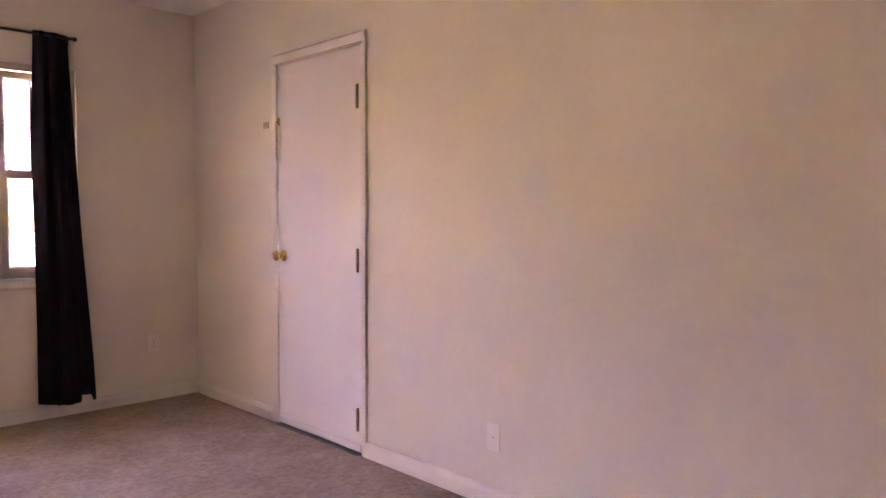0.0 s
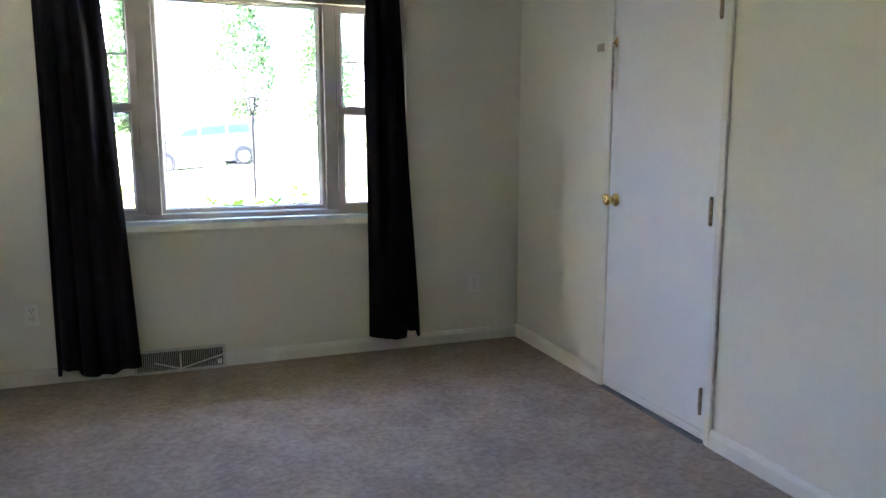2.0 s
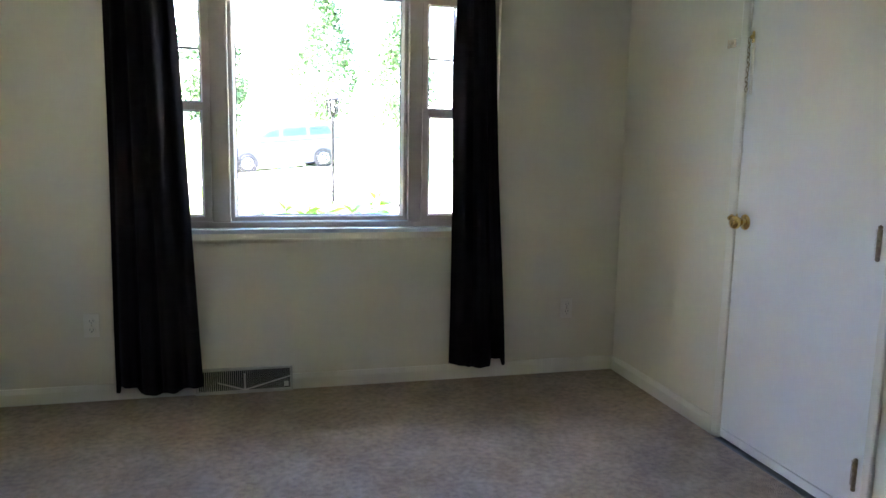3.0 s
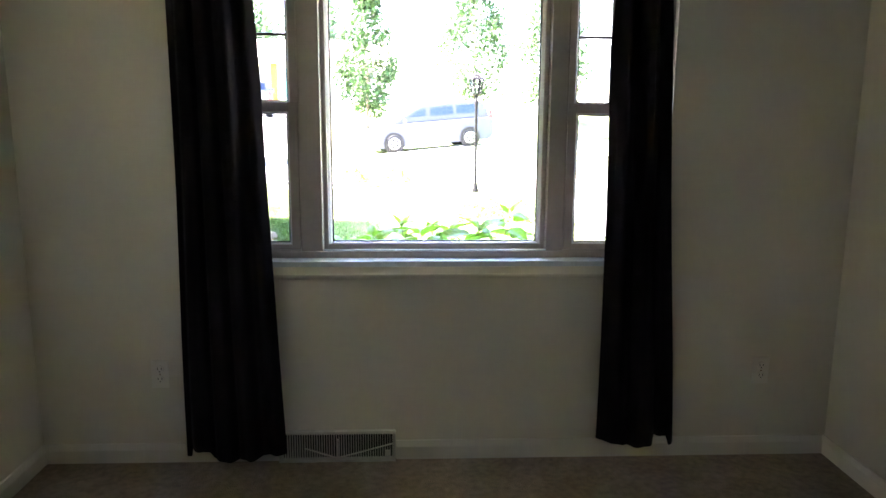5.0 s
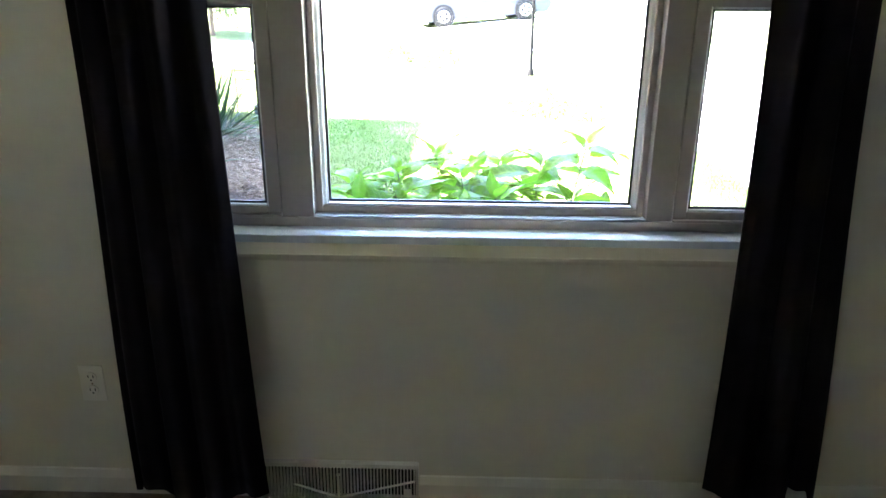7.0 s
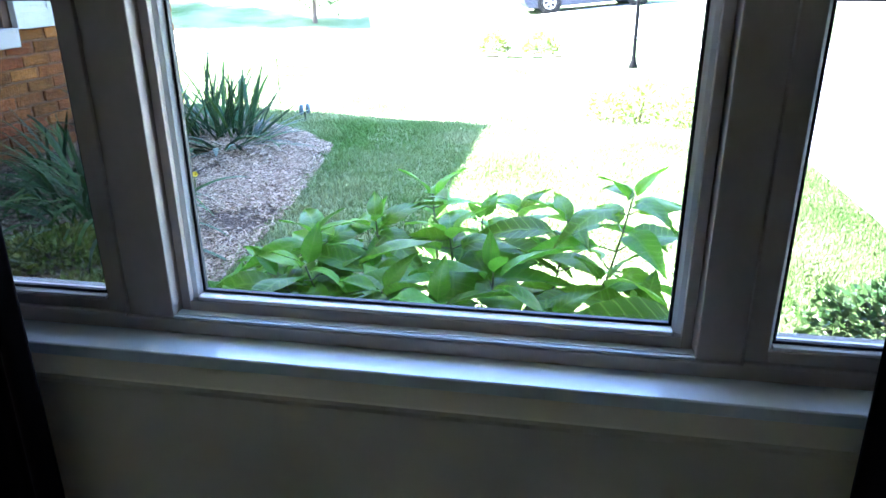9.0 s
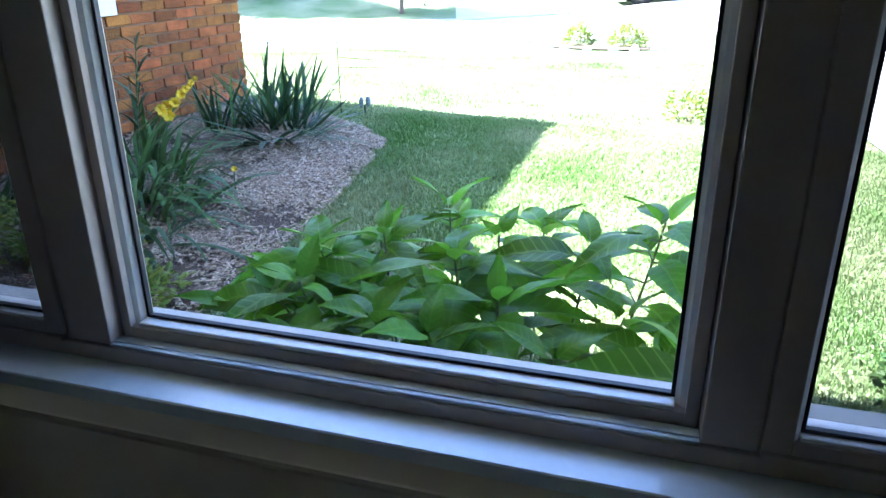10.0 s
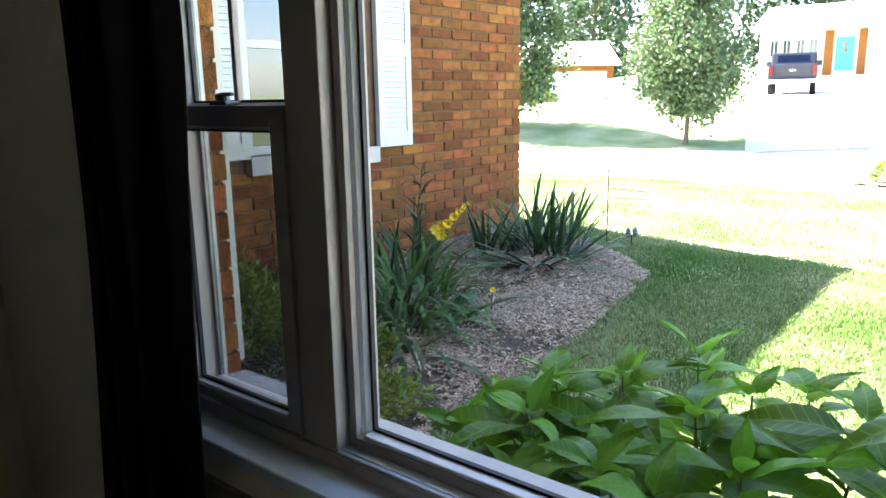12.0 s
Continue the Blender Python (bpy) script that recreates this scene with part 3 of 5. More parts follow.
# ---- curtains ----
def curtain(name, tops, foots, ztop, zbot, folds, seed, label, inner):
    rng = random.Random(seed)
    nu, nz = 110, 46
    verts, faces = [], []
    ph = [rng.uniform(0, 6.28) for _ in range(4)]
    for j in range(nz + 1):
        k = j / nz                                   # 0 at the top
        x0, x1 = tops[0] + (foots[0] - tops[0]) * k, tops[1] + (foots[1] - tops[1]) * k
        for i in range(nu + 1):
            u = i / nu
            wob = 0.06 * math.sin(3.1 * u + ph[0]) * k + 0.03 * math.sin(7 * u + ph[1])
            a = 2 * math.pi * folds * (u + 0.25 * wob)
            depth = (0.013 + 0.004 * k) * math.sin(a) + 0.005 * math.sin(2.3 * a + ph[2]) * (0.4 + 0.6 * k) + 0.003 * math.sin(9 * k + 5 * u + ph[3])
            pinch = 1 - 0.75 * math.exp(-((k - 0.02) / 0.02) ** 2)
            v = 1 - u if inner == 0 else u           # 0 at the outer edge
            hem = zbot - 0.012 + 0.040 * float(ease(0.05, 0.09, v) * (1 - ease(0.24, 0.30, v))) - 0.012 * math.exp(-((v - 0.5) / 0.14) ** 2) + 0.018 * float(ease(0.66, 0.78, v)) - 0.006 * math.sin(9 * u)
            near = max(0.0, 1 - abs(u - inner) / 0.28) ** 1.3
            back = near * (0.022 * min(1.0, 4 * k) + 0.045 * math.exp(-((k - 0.28) / 0.17) ** 2)) + 0.034 * max(0.0, 1 - abs(u - 1 + inner) / 0.25) - 0.035 * float(ease(0.45, 0.95, k))
            verts.append((x0 + (x1 - x0) * u + 0.006 * math.cos(a) * k, -0.060 + depth * pinch * (1 - near * 0.45) + back, ztop + (hem - ztop) * k))
    for j in range(nz):
        for i in range(nu):
            q = j * (nu + 1) + i
            faces.append((q, q + 1, q + nu + 2, q + nu + 1))
    me = raw(name, [Vector(v) - Vector(((tops[0] + tops[1]) / 2, -0.060, zbot)) for v in verts], faces, M_CURTAIN, True)
    ob = tagged(new(name, me), label, "curtain", "window curtains")
    ob.location = ((tops[0] + tops[1]) / 2, -0.060, zbot)
    sol = ob.modifiers.new("cloth", "SOLIDIFY")
    sol.thickness = 0.003
    return ob


ROD_Z = 2.212
curtain("curtain", (-0.685, -0.400), (-0.704, -0.306), ROD_Z + 0.018, 0.075, 4, 3, "long dark brown curtain drawn aside, hem on the register", 1)
curtain("curtain", (0.955, 1.140), (0.932, 1.245), ROD_Z + 0.018, 0.115, 3, 8, "long dark brown curtain hanging straight beside the window", 0)
rail = thing("curtain_rod", (0.287, -0.060, ROD_Z), "thin dark metal curtain rod with small end caps", "curtain rod")
part("pole", rod((-0.80, -0.060, ROD_Z), (1.165, -0.060, ROD_Z), 0.008, n=12), M_ROD, rail, smooth=True)
for x in (-0.80, 1.165):
    s = 1 if x > 0 else -1
    part("finial", lathe([(0.008, 0), (0.013, 0.004), (0.013, 0.014), (0.006, 0.022)], (s, 0, 0), (x, -0.060, ROD_Z), 14), M_ROD, rail, smooth=True)
for x in (-0.745, 0.287, 1.145):
    bm = rod((x, 0.0, ROD_Z - 0.004), (x, -0.060, ROD_Z - 0.004), 0.005, n=8)
    box(x - 0.012, x + 0.012, -0.004, 0.0, ROD_Z - 0.03, ROD_Z + 0.022, 0.001, bm)
    part("bracket", bm, M_ROD, rail)


# ---- outside: ground, road, drives ----
def sheet(name, xs, ys, lift, material, label, category, kind="structure", rough=0.0):
    X, Y = np.meshgrid(xs, ys)
    Z = ground_height(X, Y) + lift
    if rough:
        Z = Z + np.random.default_rng(4).normal(0, rough, Z.shape)
    v = np.stack([X.ravel(), Y.ravel(), Z.ravel()], 1)
    w = len(xs)
    f = [(j * w + i, j * w + i + 1, (j + 1) * w + i + 1, (j + 1) * w + i) for j in range(len(ys) - 1) for i in range(w - 1)]
    return tagged(new(name, raw(name, v.tolist(), f, material, True)), label, category, "", kind)


XS = np.concatenate([-np.geomspace(600, 7, 34), np.arange(-6.5, 7, 0.5), np.geomspace(7, 600, 34)])
YS_OUT = np.concatenate([np.arange(0.302, 16, 0.45), np.arange(16, 44, 1.0), np.geomspace(44, 900, 24)])
sheet("ground", XS, YS_OUT, 0.0, M_LAWN, "sunny mown lawn falling gently to the street", "lawn")
bm = box(-600, XW - 0.14, -600, 0.300, -0.7, -0.35)
box(XE + 0.14, 600, -600, 0.300, -0.7, -0.35, 0, bm)
box(XW - 0.14, XE + 0.14, -600, YS - 0.14, -0.7, -0.35, 0, bm)
solid("ground_behind", bm, M_LAWN, "lawn behind the house", "lawn")


def band(name, line, material, label, category, lift=0.02):
    """A paved strip between two edges, each a function of the run."""
    v, f = [], []
    for (xa, ya), (xb, yb) in line:
        for k in range(7):
            x, y = xa + (xb - xa) * k / 6, ya + (yb - ya) * k / 6
            v.append((x, y, float(ground_height(x, y)) + lift))
    for j in range(len(line) - 1):
        for k in range(6):
            q = j * 7 + k
            f.append((q, q + 1, q + 8, q + 7))
    ob = tagged(new(name, raw(name, v, f, material, True)), label, category, "", "structure")
    return ob


runs = [-70 + 4 * i for i in range(40)]
band("road", [((x, 16.5 + 0.5 * x), (x, 24.2 + 0.5 * x)) for x in runs], M_ASPHALT, "pale sunlit asphalt street", "road")
for off in (16.3, 24.2):
    v, f = [], []
    for x in runs:
        y = off + 0.5 * x
        z = float(ground_height(x, y))
        v += [(x, y, z - 0.05), (x, y, z + 0.05), (x - 0.09, y + 0.18, z + 0.05), (x - 0.09, y + 0.18, z - 0.05)]
    for j in range(len(runs) - 1):
        for k in range(4):
            f.append((4 * j + k, 4 * j + (k + 1) % 4, 4 * j + 4 + (k + 1) % 4, 4 * j + 4 + k))
    tagged(new("kerb", raw("kerb", v, f, M_CONCRETE)), "raised concrete street kerb", "kerb", "", "structure")
band("driveway", [((2.0 + 0.09 * max(0, y - 5), y), (5.2 + 0.09 * max(0, y - 5), y)) for y in [0.9 + 0.8 * i for i in range(21)]], M_CONCRETE, "pale concrete driveway beside the lawn", "driveway")
band("driveway", [((-5.8 - 0.30 * (y - 21.5), y), (-1.8 - 0.27 * (y - 21.5), y)) for y in [21.0 + i for i in range(22)]], M_CONCRETE, "concrete driveway climbing to the opposite house", "driveway")

# ---- mulch bed along the brick wing ----
WING_X, WING_Y = -2.43, 4.17


def bed_edge(y):
    return float(np.interp(y, [0.3, 1.12, 1.93, 2.46, 3.3, 3.6, 3.85, 4.1], [-0.70, -0.74, -0.79, -0.86, -1.0, -1.28, -1.75, -2.40]))


v, f = [], []
rows_y = [0.302 + 0.1 * i for i in range(39)]
for y in rows_y:
    for k in range(17):
        u = k / 16
        x = WING_X + (bed_edge(y) - WING_X) * u
        v.append((x, y, float(ground_height(x, y)) + 0.012 + 0.035 * math.sin(math.pi * u) ** 0.5 + 0.006 * noise.noise((6 * x, 6 * y, 0))))
for j in range(len(rows_y) - 1):
    for k in range(16):
        q = j * 17 + k
        f.append((q, q + 1, q + 18, q + 17))
tagged(new("mulch_bed", raw("mulch_bed", v, f, M_MULCH, True)), "bed of weathered wood-chip mulch beside the brick wall", "flower bed", "", "structure")


def bed_height(x, y):
    u = min(1, max(0, (x - WING_X) / (bed_edge(y) - WING_X)))
    return float(ground_height(x, y)) + 0.012 + 0.035 * math.sin(math.pi * u) ** 0.5


rng = np.random.default_rng(11)
n = 66000
cy = rng.uniform(0.33, 3.95, n)
ce = np.array([bed_edge(y) for y in cy])
cx = WING_X + 0.02 + (ce + 0.03 - WING_X) * rng.uniform(0, 1, n) ** 0.75
bare = np.array([noise.noise((3.1 * x, 3.1 * y, 5.0)) + 0.5 * noise.noise((9 * x, 9 * y, 2.0)) for x, y in zip(cx, cy)])
keep = bare + rng.normal(0, 0.22, n) < 0.06 + 0.16 * np.clip(cy - 1.8, -1.5, 1.2) + 0.25 * np.clip(cx - ce + 0.5, 0, 1)
cx, cy = cx[keep], cy[keep]
n = len(cx)
cz = np.array([bed_height(x, y) for x, y in zip(cx, cy)]) + rng.uniform(0.002, 0.012, n)
ang, tip = rng.uniform(0, math.pi, n), rng.normal(0, 0.28, n)
ln, wd, th = rng.gamma(2.2, 0.0030, n) + 0.003, rng.uniform(0.0012, 0.0036, n), rng.uniform(0.0015, 0.004, n)
ax = np.stack([np.cos(ang) * np.cos(tip), np.sin(ang) * np.cos(tip), np.sin(tip)], 1) * ln[:, None]
ay = np.stack([-np.sin(ang), np.cos(ang), rng.normal(0, 0.3, n)], 1) * wd[:, None]
up = np.array([0, 0, 1.0])[None] * th[:, None]
c = np.stack([cx, cy, cz], 1)
P = np.stack([c - ax - ay, c + ax - ay * 0.6, c + ax * 0.9 + ay, c - ax * 0.8 + ay, c - ax - ay + up, c + ax - ay * 0.6 + up, c + ax * 0.9 + ay + up, c - ax * 0.8 + ay + up], 1).reshape(-1, 3)
q = np.array([(4, 5, 6, 7), (0, 1, 5, 4), (1, 2, 6, 5), (2, 3, 7, 6), (3, 0, 4, 7)])
F = (np.arange(n)[:, None, None] * 8 + q[None]).reshape(-1, 4)
tagged(new("wood_chips", raw("wood_chips", P.tolist(), F.tolist(), M_CHIP)), "loose pinkish-grey wood chips on the bed", "mulch", "", "stuff")


# ---- grass ----
def turf(name, n, x0, x1, y0, y1, hmin, hmax, seed, label, material):
    r = np.random.default_rng(seed)
    x, y = r.uniform(x0, x1, n), r.uniform(y0, y1, n) ** 1.0
    edge = np.interp(y, [0.3, 1.12, 1.93, 2.46, 3.3, 3.6, 3.85, 4.1, 4.2, 99], [-0.70, -0.74, -0.79, -0.86, -1.0, -1.28, -1.75, -2.40, -9, -9])
    keep = (x > edge + r.normal(0, 0.015, n)) & (x < 2.0 + 0.09 * np.clip(y - 5, 0, 99) + r.normal(0, 0.02, n))
    x, y = x[keep], y[keep]
    n = len(x)
    h = r.uniform(hmin, hmax, n) * (0.75 + 0.5 * np.array([noise.noise((a * 2.2, b_ * 2.2, 3)) for a, b_ in zip(x, y)]))
    a, lean, w = r.uniform(0, 6.283, n), r.uniform(0.15, 0.95, n), r.uniform(0.0014, 0.0030, n) * (1 + 0.12 * y)
    d = np.stack([np.cos(a), np.sin(a), np.zeros(n)], 1)
    s = np.stack([-np.sin(a), np.cos(a), np.zeros(n)], 1) * w[:, None]
    base = np.stack([x, y, ground_height(x, y) - 0.004], 1)
    mid = base + d * (h * lean * 0.35)[:, None] + np.array([0, 0, 1])[None] * (h * 0.6)[:, None]
    tipp = base + d * (h * lean)[:, None] + np.array([0, 0, 1])[None] * (h * (1 - 0.25 * lean))[:, None]
    P = np.stack([base - s, base + s, mid + s * 0.8, mid - s * 0.8, tipp], 1).reshape(-1, 3)
    k = np.arange(n)[:, None] * 5
    F = [tuple(t) for t in (k + np.array([[0, 1, 2, 3]])).tolist()] + [tuple(t) for t in (k + np.array([[3, 2, 4]])).tolist()]
    tagged(new(name, raw(name, P.tolist(), F, material)), label, "grass", "", "stuff")


turf("lawn_grass", 210000, -2.42, 3.0, 0.34, 4.4, 0.026, 0.055, 21, "short green lawn grass in front of the window", M_BLADE)
# beyond the wing's shadow the blades are painted paler, as if sunlit
turf("lawn_grass", 130000, -6.0, 5.0, 4.2, 11.0, 0.028, 0.058, 22, "short lawn grass towards the street, painted paler for the full sun", M_BLADE_SUNLIT)

# ---- exterior of the house ----
VEN0, VEN1 = 0.195, 0.300                            # brick veneer in front of the room's wall
bm = box(-3.2, -0.730, 0.125, VEN1 - 0.010, -0.3, 2.62)
box(1.285, 6.5, 0.125, VEN1 - 0.008, -0.3, 2.62, 0, bm)
box(-0.724, 1.285, 0.125, VEN1 - 0.008, -0.3, WZ0 - 0.075, 0, bm)
box(-0.724, 1.285, 0.125, VEN1 - 0.008, WZ1 + 0.02, 2.62, 0, bm)
front = solid("wall_front", bm, M_MORTAR, "red-orange brick front of the house", "brick wall")
bm = prism([(0.193, 0.772), (0.318, 0.772), (0.318, 0.812), (0.315, 0.815), (0.193, 0.828)], "x", -0.722, 1.283)
solid("outer_sill", bm, M_STONE, "pale painted outer window sill", "window sill")
bm = box(-0.723, WX0 - 0.002, 0.126, 0.222, WZ0 - 0.012, WZ1 + 0.018, 0.002)
box(WX1 + 0.002, 1.284, 0.126, 0.176, WZ0 - 0.012, WZ1 + 0.018, 0.002, bm)
solid("outer_trim", bm, M_WHITE, "white exterior window trim", "trim")


def shutter(at, turn, width, height, label, t=0.036):
    """A louvred shutter, hinged at its foot's near corner; it runs along its own x."""
    s = thing("shutter", at, label, "shutter", "window shutters")
    s.rotation_euler = (0, 0, radians(turn))
    st = 0.048
    bm = box(0, st, -t, 0, 0, height, 0.003)
    box(width - st, width, -t, 0, 0, height, 0.003, bm)
    for z0, z1 in ((0, 0.085), (height * 0.50 - 0.035, height * 0.50 + 0.035), (height - 0.075, height)):
        box(st, width - st, -t, 0, z0, z1, 0.002, bm)
    part("shutter_frame", bm, M_WHITE, s, local=True)
    for z0, z1 in ((0.085, height * 0.50 - 0.035), (height * 0.50 + 0.035, height - 0.075)):
        k = int((z1 - z0) / 0.030)
        for i in range(k):
            zc = z0 + (i + 0.5) * (z1 - z0) / k
            part("slat", prism([(-t + 0.003, zc - 0.0145), (-t + 0.006, zc - 0.0155), (-t + 0.014, zc + 0.012), (-t + 0.011, zc + 0.0135)], "x", st, width - st), M_WHITE, s, local=True)
    part("shutter_back", box(st, width - st, -t + 0.0145, -0.001, 0.085, height - 0.075), M_WHITE, s, local=True)
    return s


shutter((-1.105, VEN1 + 0.006, WZ0 - 0.01), 0, 0.360, 1.24, "white louvred shutter beside the picture window", 0.024)
for o in [k for k in bpy.data.objects if k.name.startswith("shutter") and k.parent is None]:
    o.scale = (1, -1, 1)

# the wing: mortar core, window, shutters
W0, W1, WB, WT = 1.625, 2.50, 1.172, 2.32           # its window, along y
bm = box(-8.0, WING_X - 0.008, 0.30, W0, 0.1, 2.72)
box(-8.0, WING_X - 0.008, W1, WING_Y - 0.008, 0.1, 2.72, 0, bm)
box(-8.0, WING_X - 0.008, W0, W1, 0.1, WB, 0, bm)
box(-8.0, WING_X - 0.008, W0, W1, WT, 2.72, 0, bm)
box(-8.0, WING_X - 0.16, W0, W1, WB, WT, 0, bm)
wing = solid("wall_wing", bm, M_MORTAR, "orange-red brick side wall of the house wing", "brick wall")
bm = box(WING_X - 0.10, WING_X + 0.045, W0 - 0.035, W1 + 0.04, WB - 0.098, WB - 0.001, 0.005)
solid("wing_window_sill", bm, M_STONE, "thick pale stone window sill on the wing", "window sill")
ww = thing("window_2", (WING_X - 0.1, (W0 + W1) / 2, WB), "white double-hung window in the brick wing", "window", kind="structure")
xo = WING_X - 0.045
bm = box(xo - 0.06, xo, W0, W0 + 0.05, WB, WT, 0.003)
box(xo - 0.06, xo, W1 - 0.05, W1, WB, WT, 0.003, bm)
box(xo - 0.06, xo, W0 + 0.05, W1 - 0.05, WB, WB + 0.045, 0.003, bm)
box(xo - 0.06, xo, W0 + 0.05, W1 - 0.05, WT - 0.05, WT, 0.003, bm)
part("window_frame", bm, M_WHITE, ww)
zm = (WB + WT) / 2
part("meeting_rail", box(xo - 0.05, xo - 0.012, W0 + 0.05, W1 - 0.05, zm - 0.022, zm + 0.022, 0.003), M_WHITE, ww)
bm = box(xo - 0.045, xo - 0.018, (W0 + W1) / 2 - 0.010, (W0 + W1) / 2 + 0.010, WB + 0.045, WT - 0.05)
part("muntin", bm, M_WHITE, ww)
for z0, z1 in ((WB + 0.045, zm - 0.022), (zm + 0.022, WT - 0.05)):
    for y0, y1 in ((W0 + 0.05, (W0 + W1) / 2 - 0.010), ((W0 + W1) / 2 + 0.010, W1 - 0.05)):
        part("pane", box(xo - 0.036, xo - 0.032, y0, y1, z0, z1), M_PANE, ww)
for ya, yb in ((2.548, 2.850), (1.290, 1.592)):
    s = shutter((WING_X + 0.003, ya, WB - 0.010), 90, yb - ya, 1.16, "white louvred shutter on the brick wing")

# roofs with deep eaves
bm = prism([(-7.2, 2.60), (1.20, 2.60), (1.20, 2.74), (-3.0, 4.3), (-7.2, 2.74)], "x", -9.0, 8.0)
solid("roof_main", bm, M_ROOF, "shingled main roof with a deep eave", "roof")
bm = prism([(-9.4, 2.74), (-2.04, 2.74), (-2.04, 2.86), (-5.7, 4.1), (-9.4, 2.86)], "y", -3.0, WING_Y + 0.26)
solid("roof_wing", bm, M_ROOF, "shingled roof of the wing", "roof")


# ---- plants ----
def broad_leaf(seed, fold, droop, curl):
    """A pointed oval leaf of length 1 along x, toothed at the rim."""
    r = random.Random(seed)
    nl, nw = 12, 7
    verts, faces = [], []
    for i in range(nl + 1):
        t = i / nl
        w = 0.238 * (math.sin(math.pi * t ** 0.72) ** 0.9) * (1 - 0.32 * t) + 0.003
        for j in range(nw):
            s = 2 * j / (nw - 1) - 1
            tooth = 0.012 * (i % 2) if abs(s) == 1 and 0 < i < nl else 0
            y = s * (w - tooth)
            z = fold * abs(y) - droop * t ** 2 + curl * math.sin(5 * t + 2 * s) * 0.03 + 0.010 * math.cos(9.0 * math.pi * (t - 0.6 * abs(y))) * (1 - abs(s))
            verts.append((t * (1 - 0.12 * droop), y, z))
    for i in range(nl):
        for j in range(nw - 1):
            q = i * nw + j
            faces.append((q, q + 1, q + nw + 1, q + nw))
    return raw("leaf", verts, faces, M_HYD, True)


LEAVES = [broad_leaf(1, 0.34, 0.20, 0.9), broad_leaf(2, 0.24, 0.38, 1.4), broad_leaf(3, 0.45, 0.14, 0.8), broad_leaf(4, 0.20, 0.52, 1.6)]


def set_leaf(parent, mesh, at, yaw, pitch, roll, size, name="leaf"):
    o = new(name, mesh)
    o.parent = parent
    o.location = Vector(at) - here(parent)
    o.rotation_euler = Euler((radians(roll), radians(-pitch), radians(yaw)))
    o.scale = (size, size, size)
    return o


def hydrangea(tops, seed):
    r = random.Random(seed)
    plant = thing("hydrangea_bush", (0.3, 0.75, float(ground_height(0.3, 0.75))), "leafy green bush with broad pointed toothed leaves under the window", "bush")
    for (x, y, z, yaw0, big) in tops:
        fx, fy = 0.3 + (x - 0.3) * 0.55 + r.uniform(-0.05, 0.05), 0.62 + (y - 0.62) * 0.4
        foot, top = Vector((fx, fy, float(ground_height(fx, fy)) - 0.01)), Vector((x, y, z))
        bend = (foot + top) / 2 + Vector(((x - fx) * 0.2, (y - fy) * 0.2, 0.02))
        bm, last = None, foot
        for i in range(1, 8):
            k = i / 7
            p = foot * (1 - k) ** 2 + bend * 2 * k * (1 - k) + top * k * k
            bm = join(bm, rod(last, p, 0.0048 - 0.0022 * k, 0.0046 - 0.0022 * k, 7))
            last = p
        part("stem", bm, M_STEM, plant)
        height = (top - foot).length
        for lev, down in enumerate((0.0, 0.018, 0.048, 0.098, 0.150, 0.205)):
            k = 1 - down / height
            if k < 0.3:
                break
            p = foot * (1 - k) ** 2 + bend * 2 * k * (1 - k) + top * k * k
            size = (0.095, 0.145, 0.175, 0.192, 0.200, 0.185)[lev] * big * r.uniform(0.88, 1.12)
            pitch = (46, 26, 12, 4, -2, -8)[lev]
            for side in (0, 180):
                if lev > 2 and r.random() < 0.3:
                    continue
                yaw = yaw0 + 90 * (lev % 2) + side + r.uniform(-14, 14)
                tilt = pitch + r.uniform(-12, 12)
                root = p + (0.010 + 0.008 * lev) * Vector((math.cos(radians(yaw)), math.sin(radians(yaw)), 0.35))
                if lev > 1:
                    part("leaf_stalk", rod(p, root, 0.0022, 0.0018, 5), M_STEM, plant)
                set_leaf(plant, LEAVES[(0, 2, 1, 3)[(lev + r.randint(0, 2)) % 4]], root, yaw, tilt, r.uniform(-28, 28), size * r.uniform(0.95, 1.22))
    set_leaf(plant, LEAVES[0], (0.76, 0.34, 0.80), 188, 6, -25, 0.26)
    part("leaf_stalk", rod((0.76, 0.34, 0.80), (0.70, 0.50, 0.72), 0.0022, 0.0026, 5), M_STEM, plant)
    return plant


hydrangea([
    (0.14, 1.00, 0.840, 15, 1.0), (0.39, 1.00, 0.800, 40, 1.0), (0.68, 0.75, 0.930, 25, 0.95), (-0.17, 0.85, 0.755, 30, 1.05),
    (0.24, 0.70, 0.835, 20, 1.1), (0.53, 0.80, 0.850, 5, 1.05), (-0.06, 1.00, 0.720, 60, 1.0), (-0.22, 0.70, 0.680, 10, 1.1),
    (0.11, 0.52, 0.745, 50, 1.15), (0.62, 0.60, 0.775, 35, 1.1), (0.50, 0.47, 0.735, 15, 1.25),
    (0.25, 0.47, 0.745, 80, 1.2), (0.70, 0.50, 0.745, 65, 1.15), (-0.05, 0.50, 0.660, 25, 1.15),
    (0.02, 0.75, 0.700, 95, 1.1), (-0.33, 0.88, 0.640, 55, 0.9), (0.00, 0.88, 0.790, 120, 1.1), (-0.13, 0.66, 0.735, 70, 1.15),
    (-0.36, 0.72, 0.615, 100, 1.0), (0.36, 0.62, 0.770, 110, 1.15), (0.30, 0.88, 0.815, 75, 1.0),
], 5)


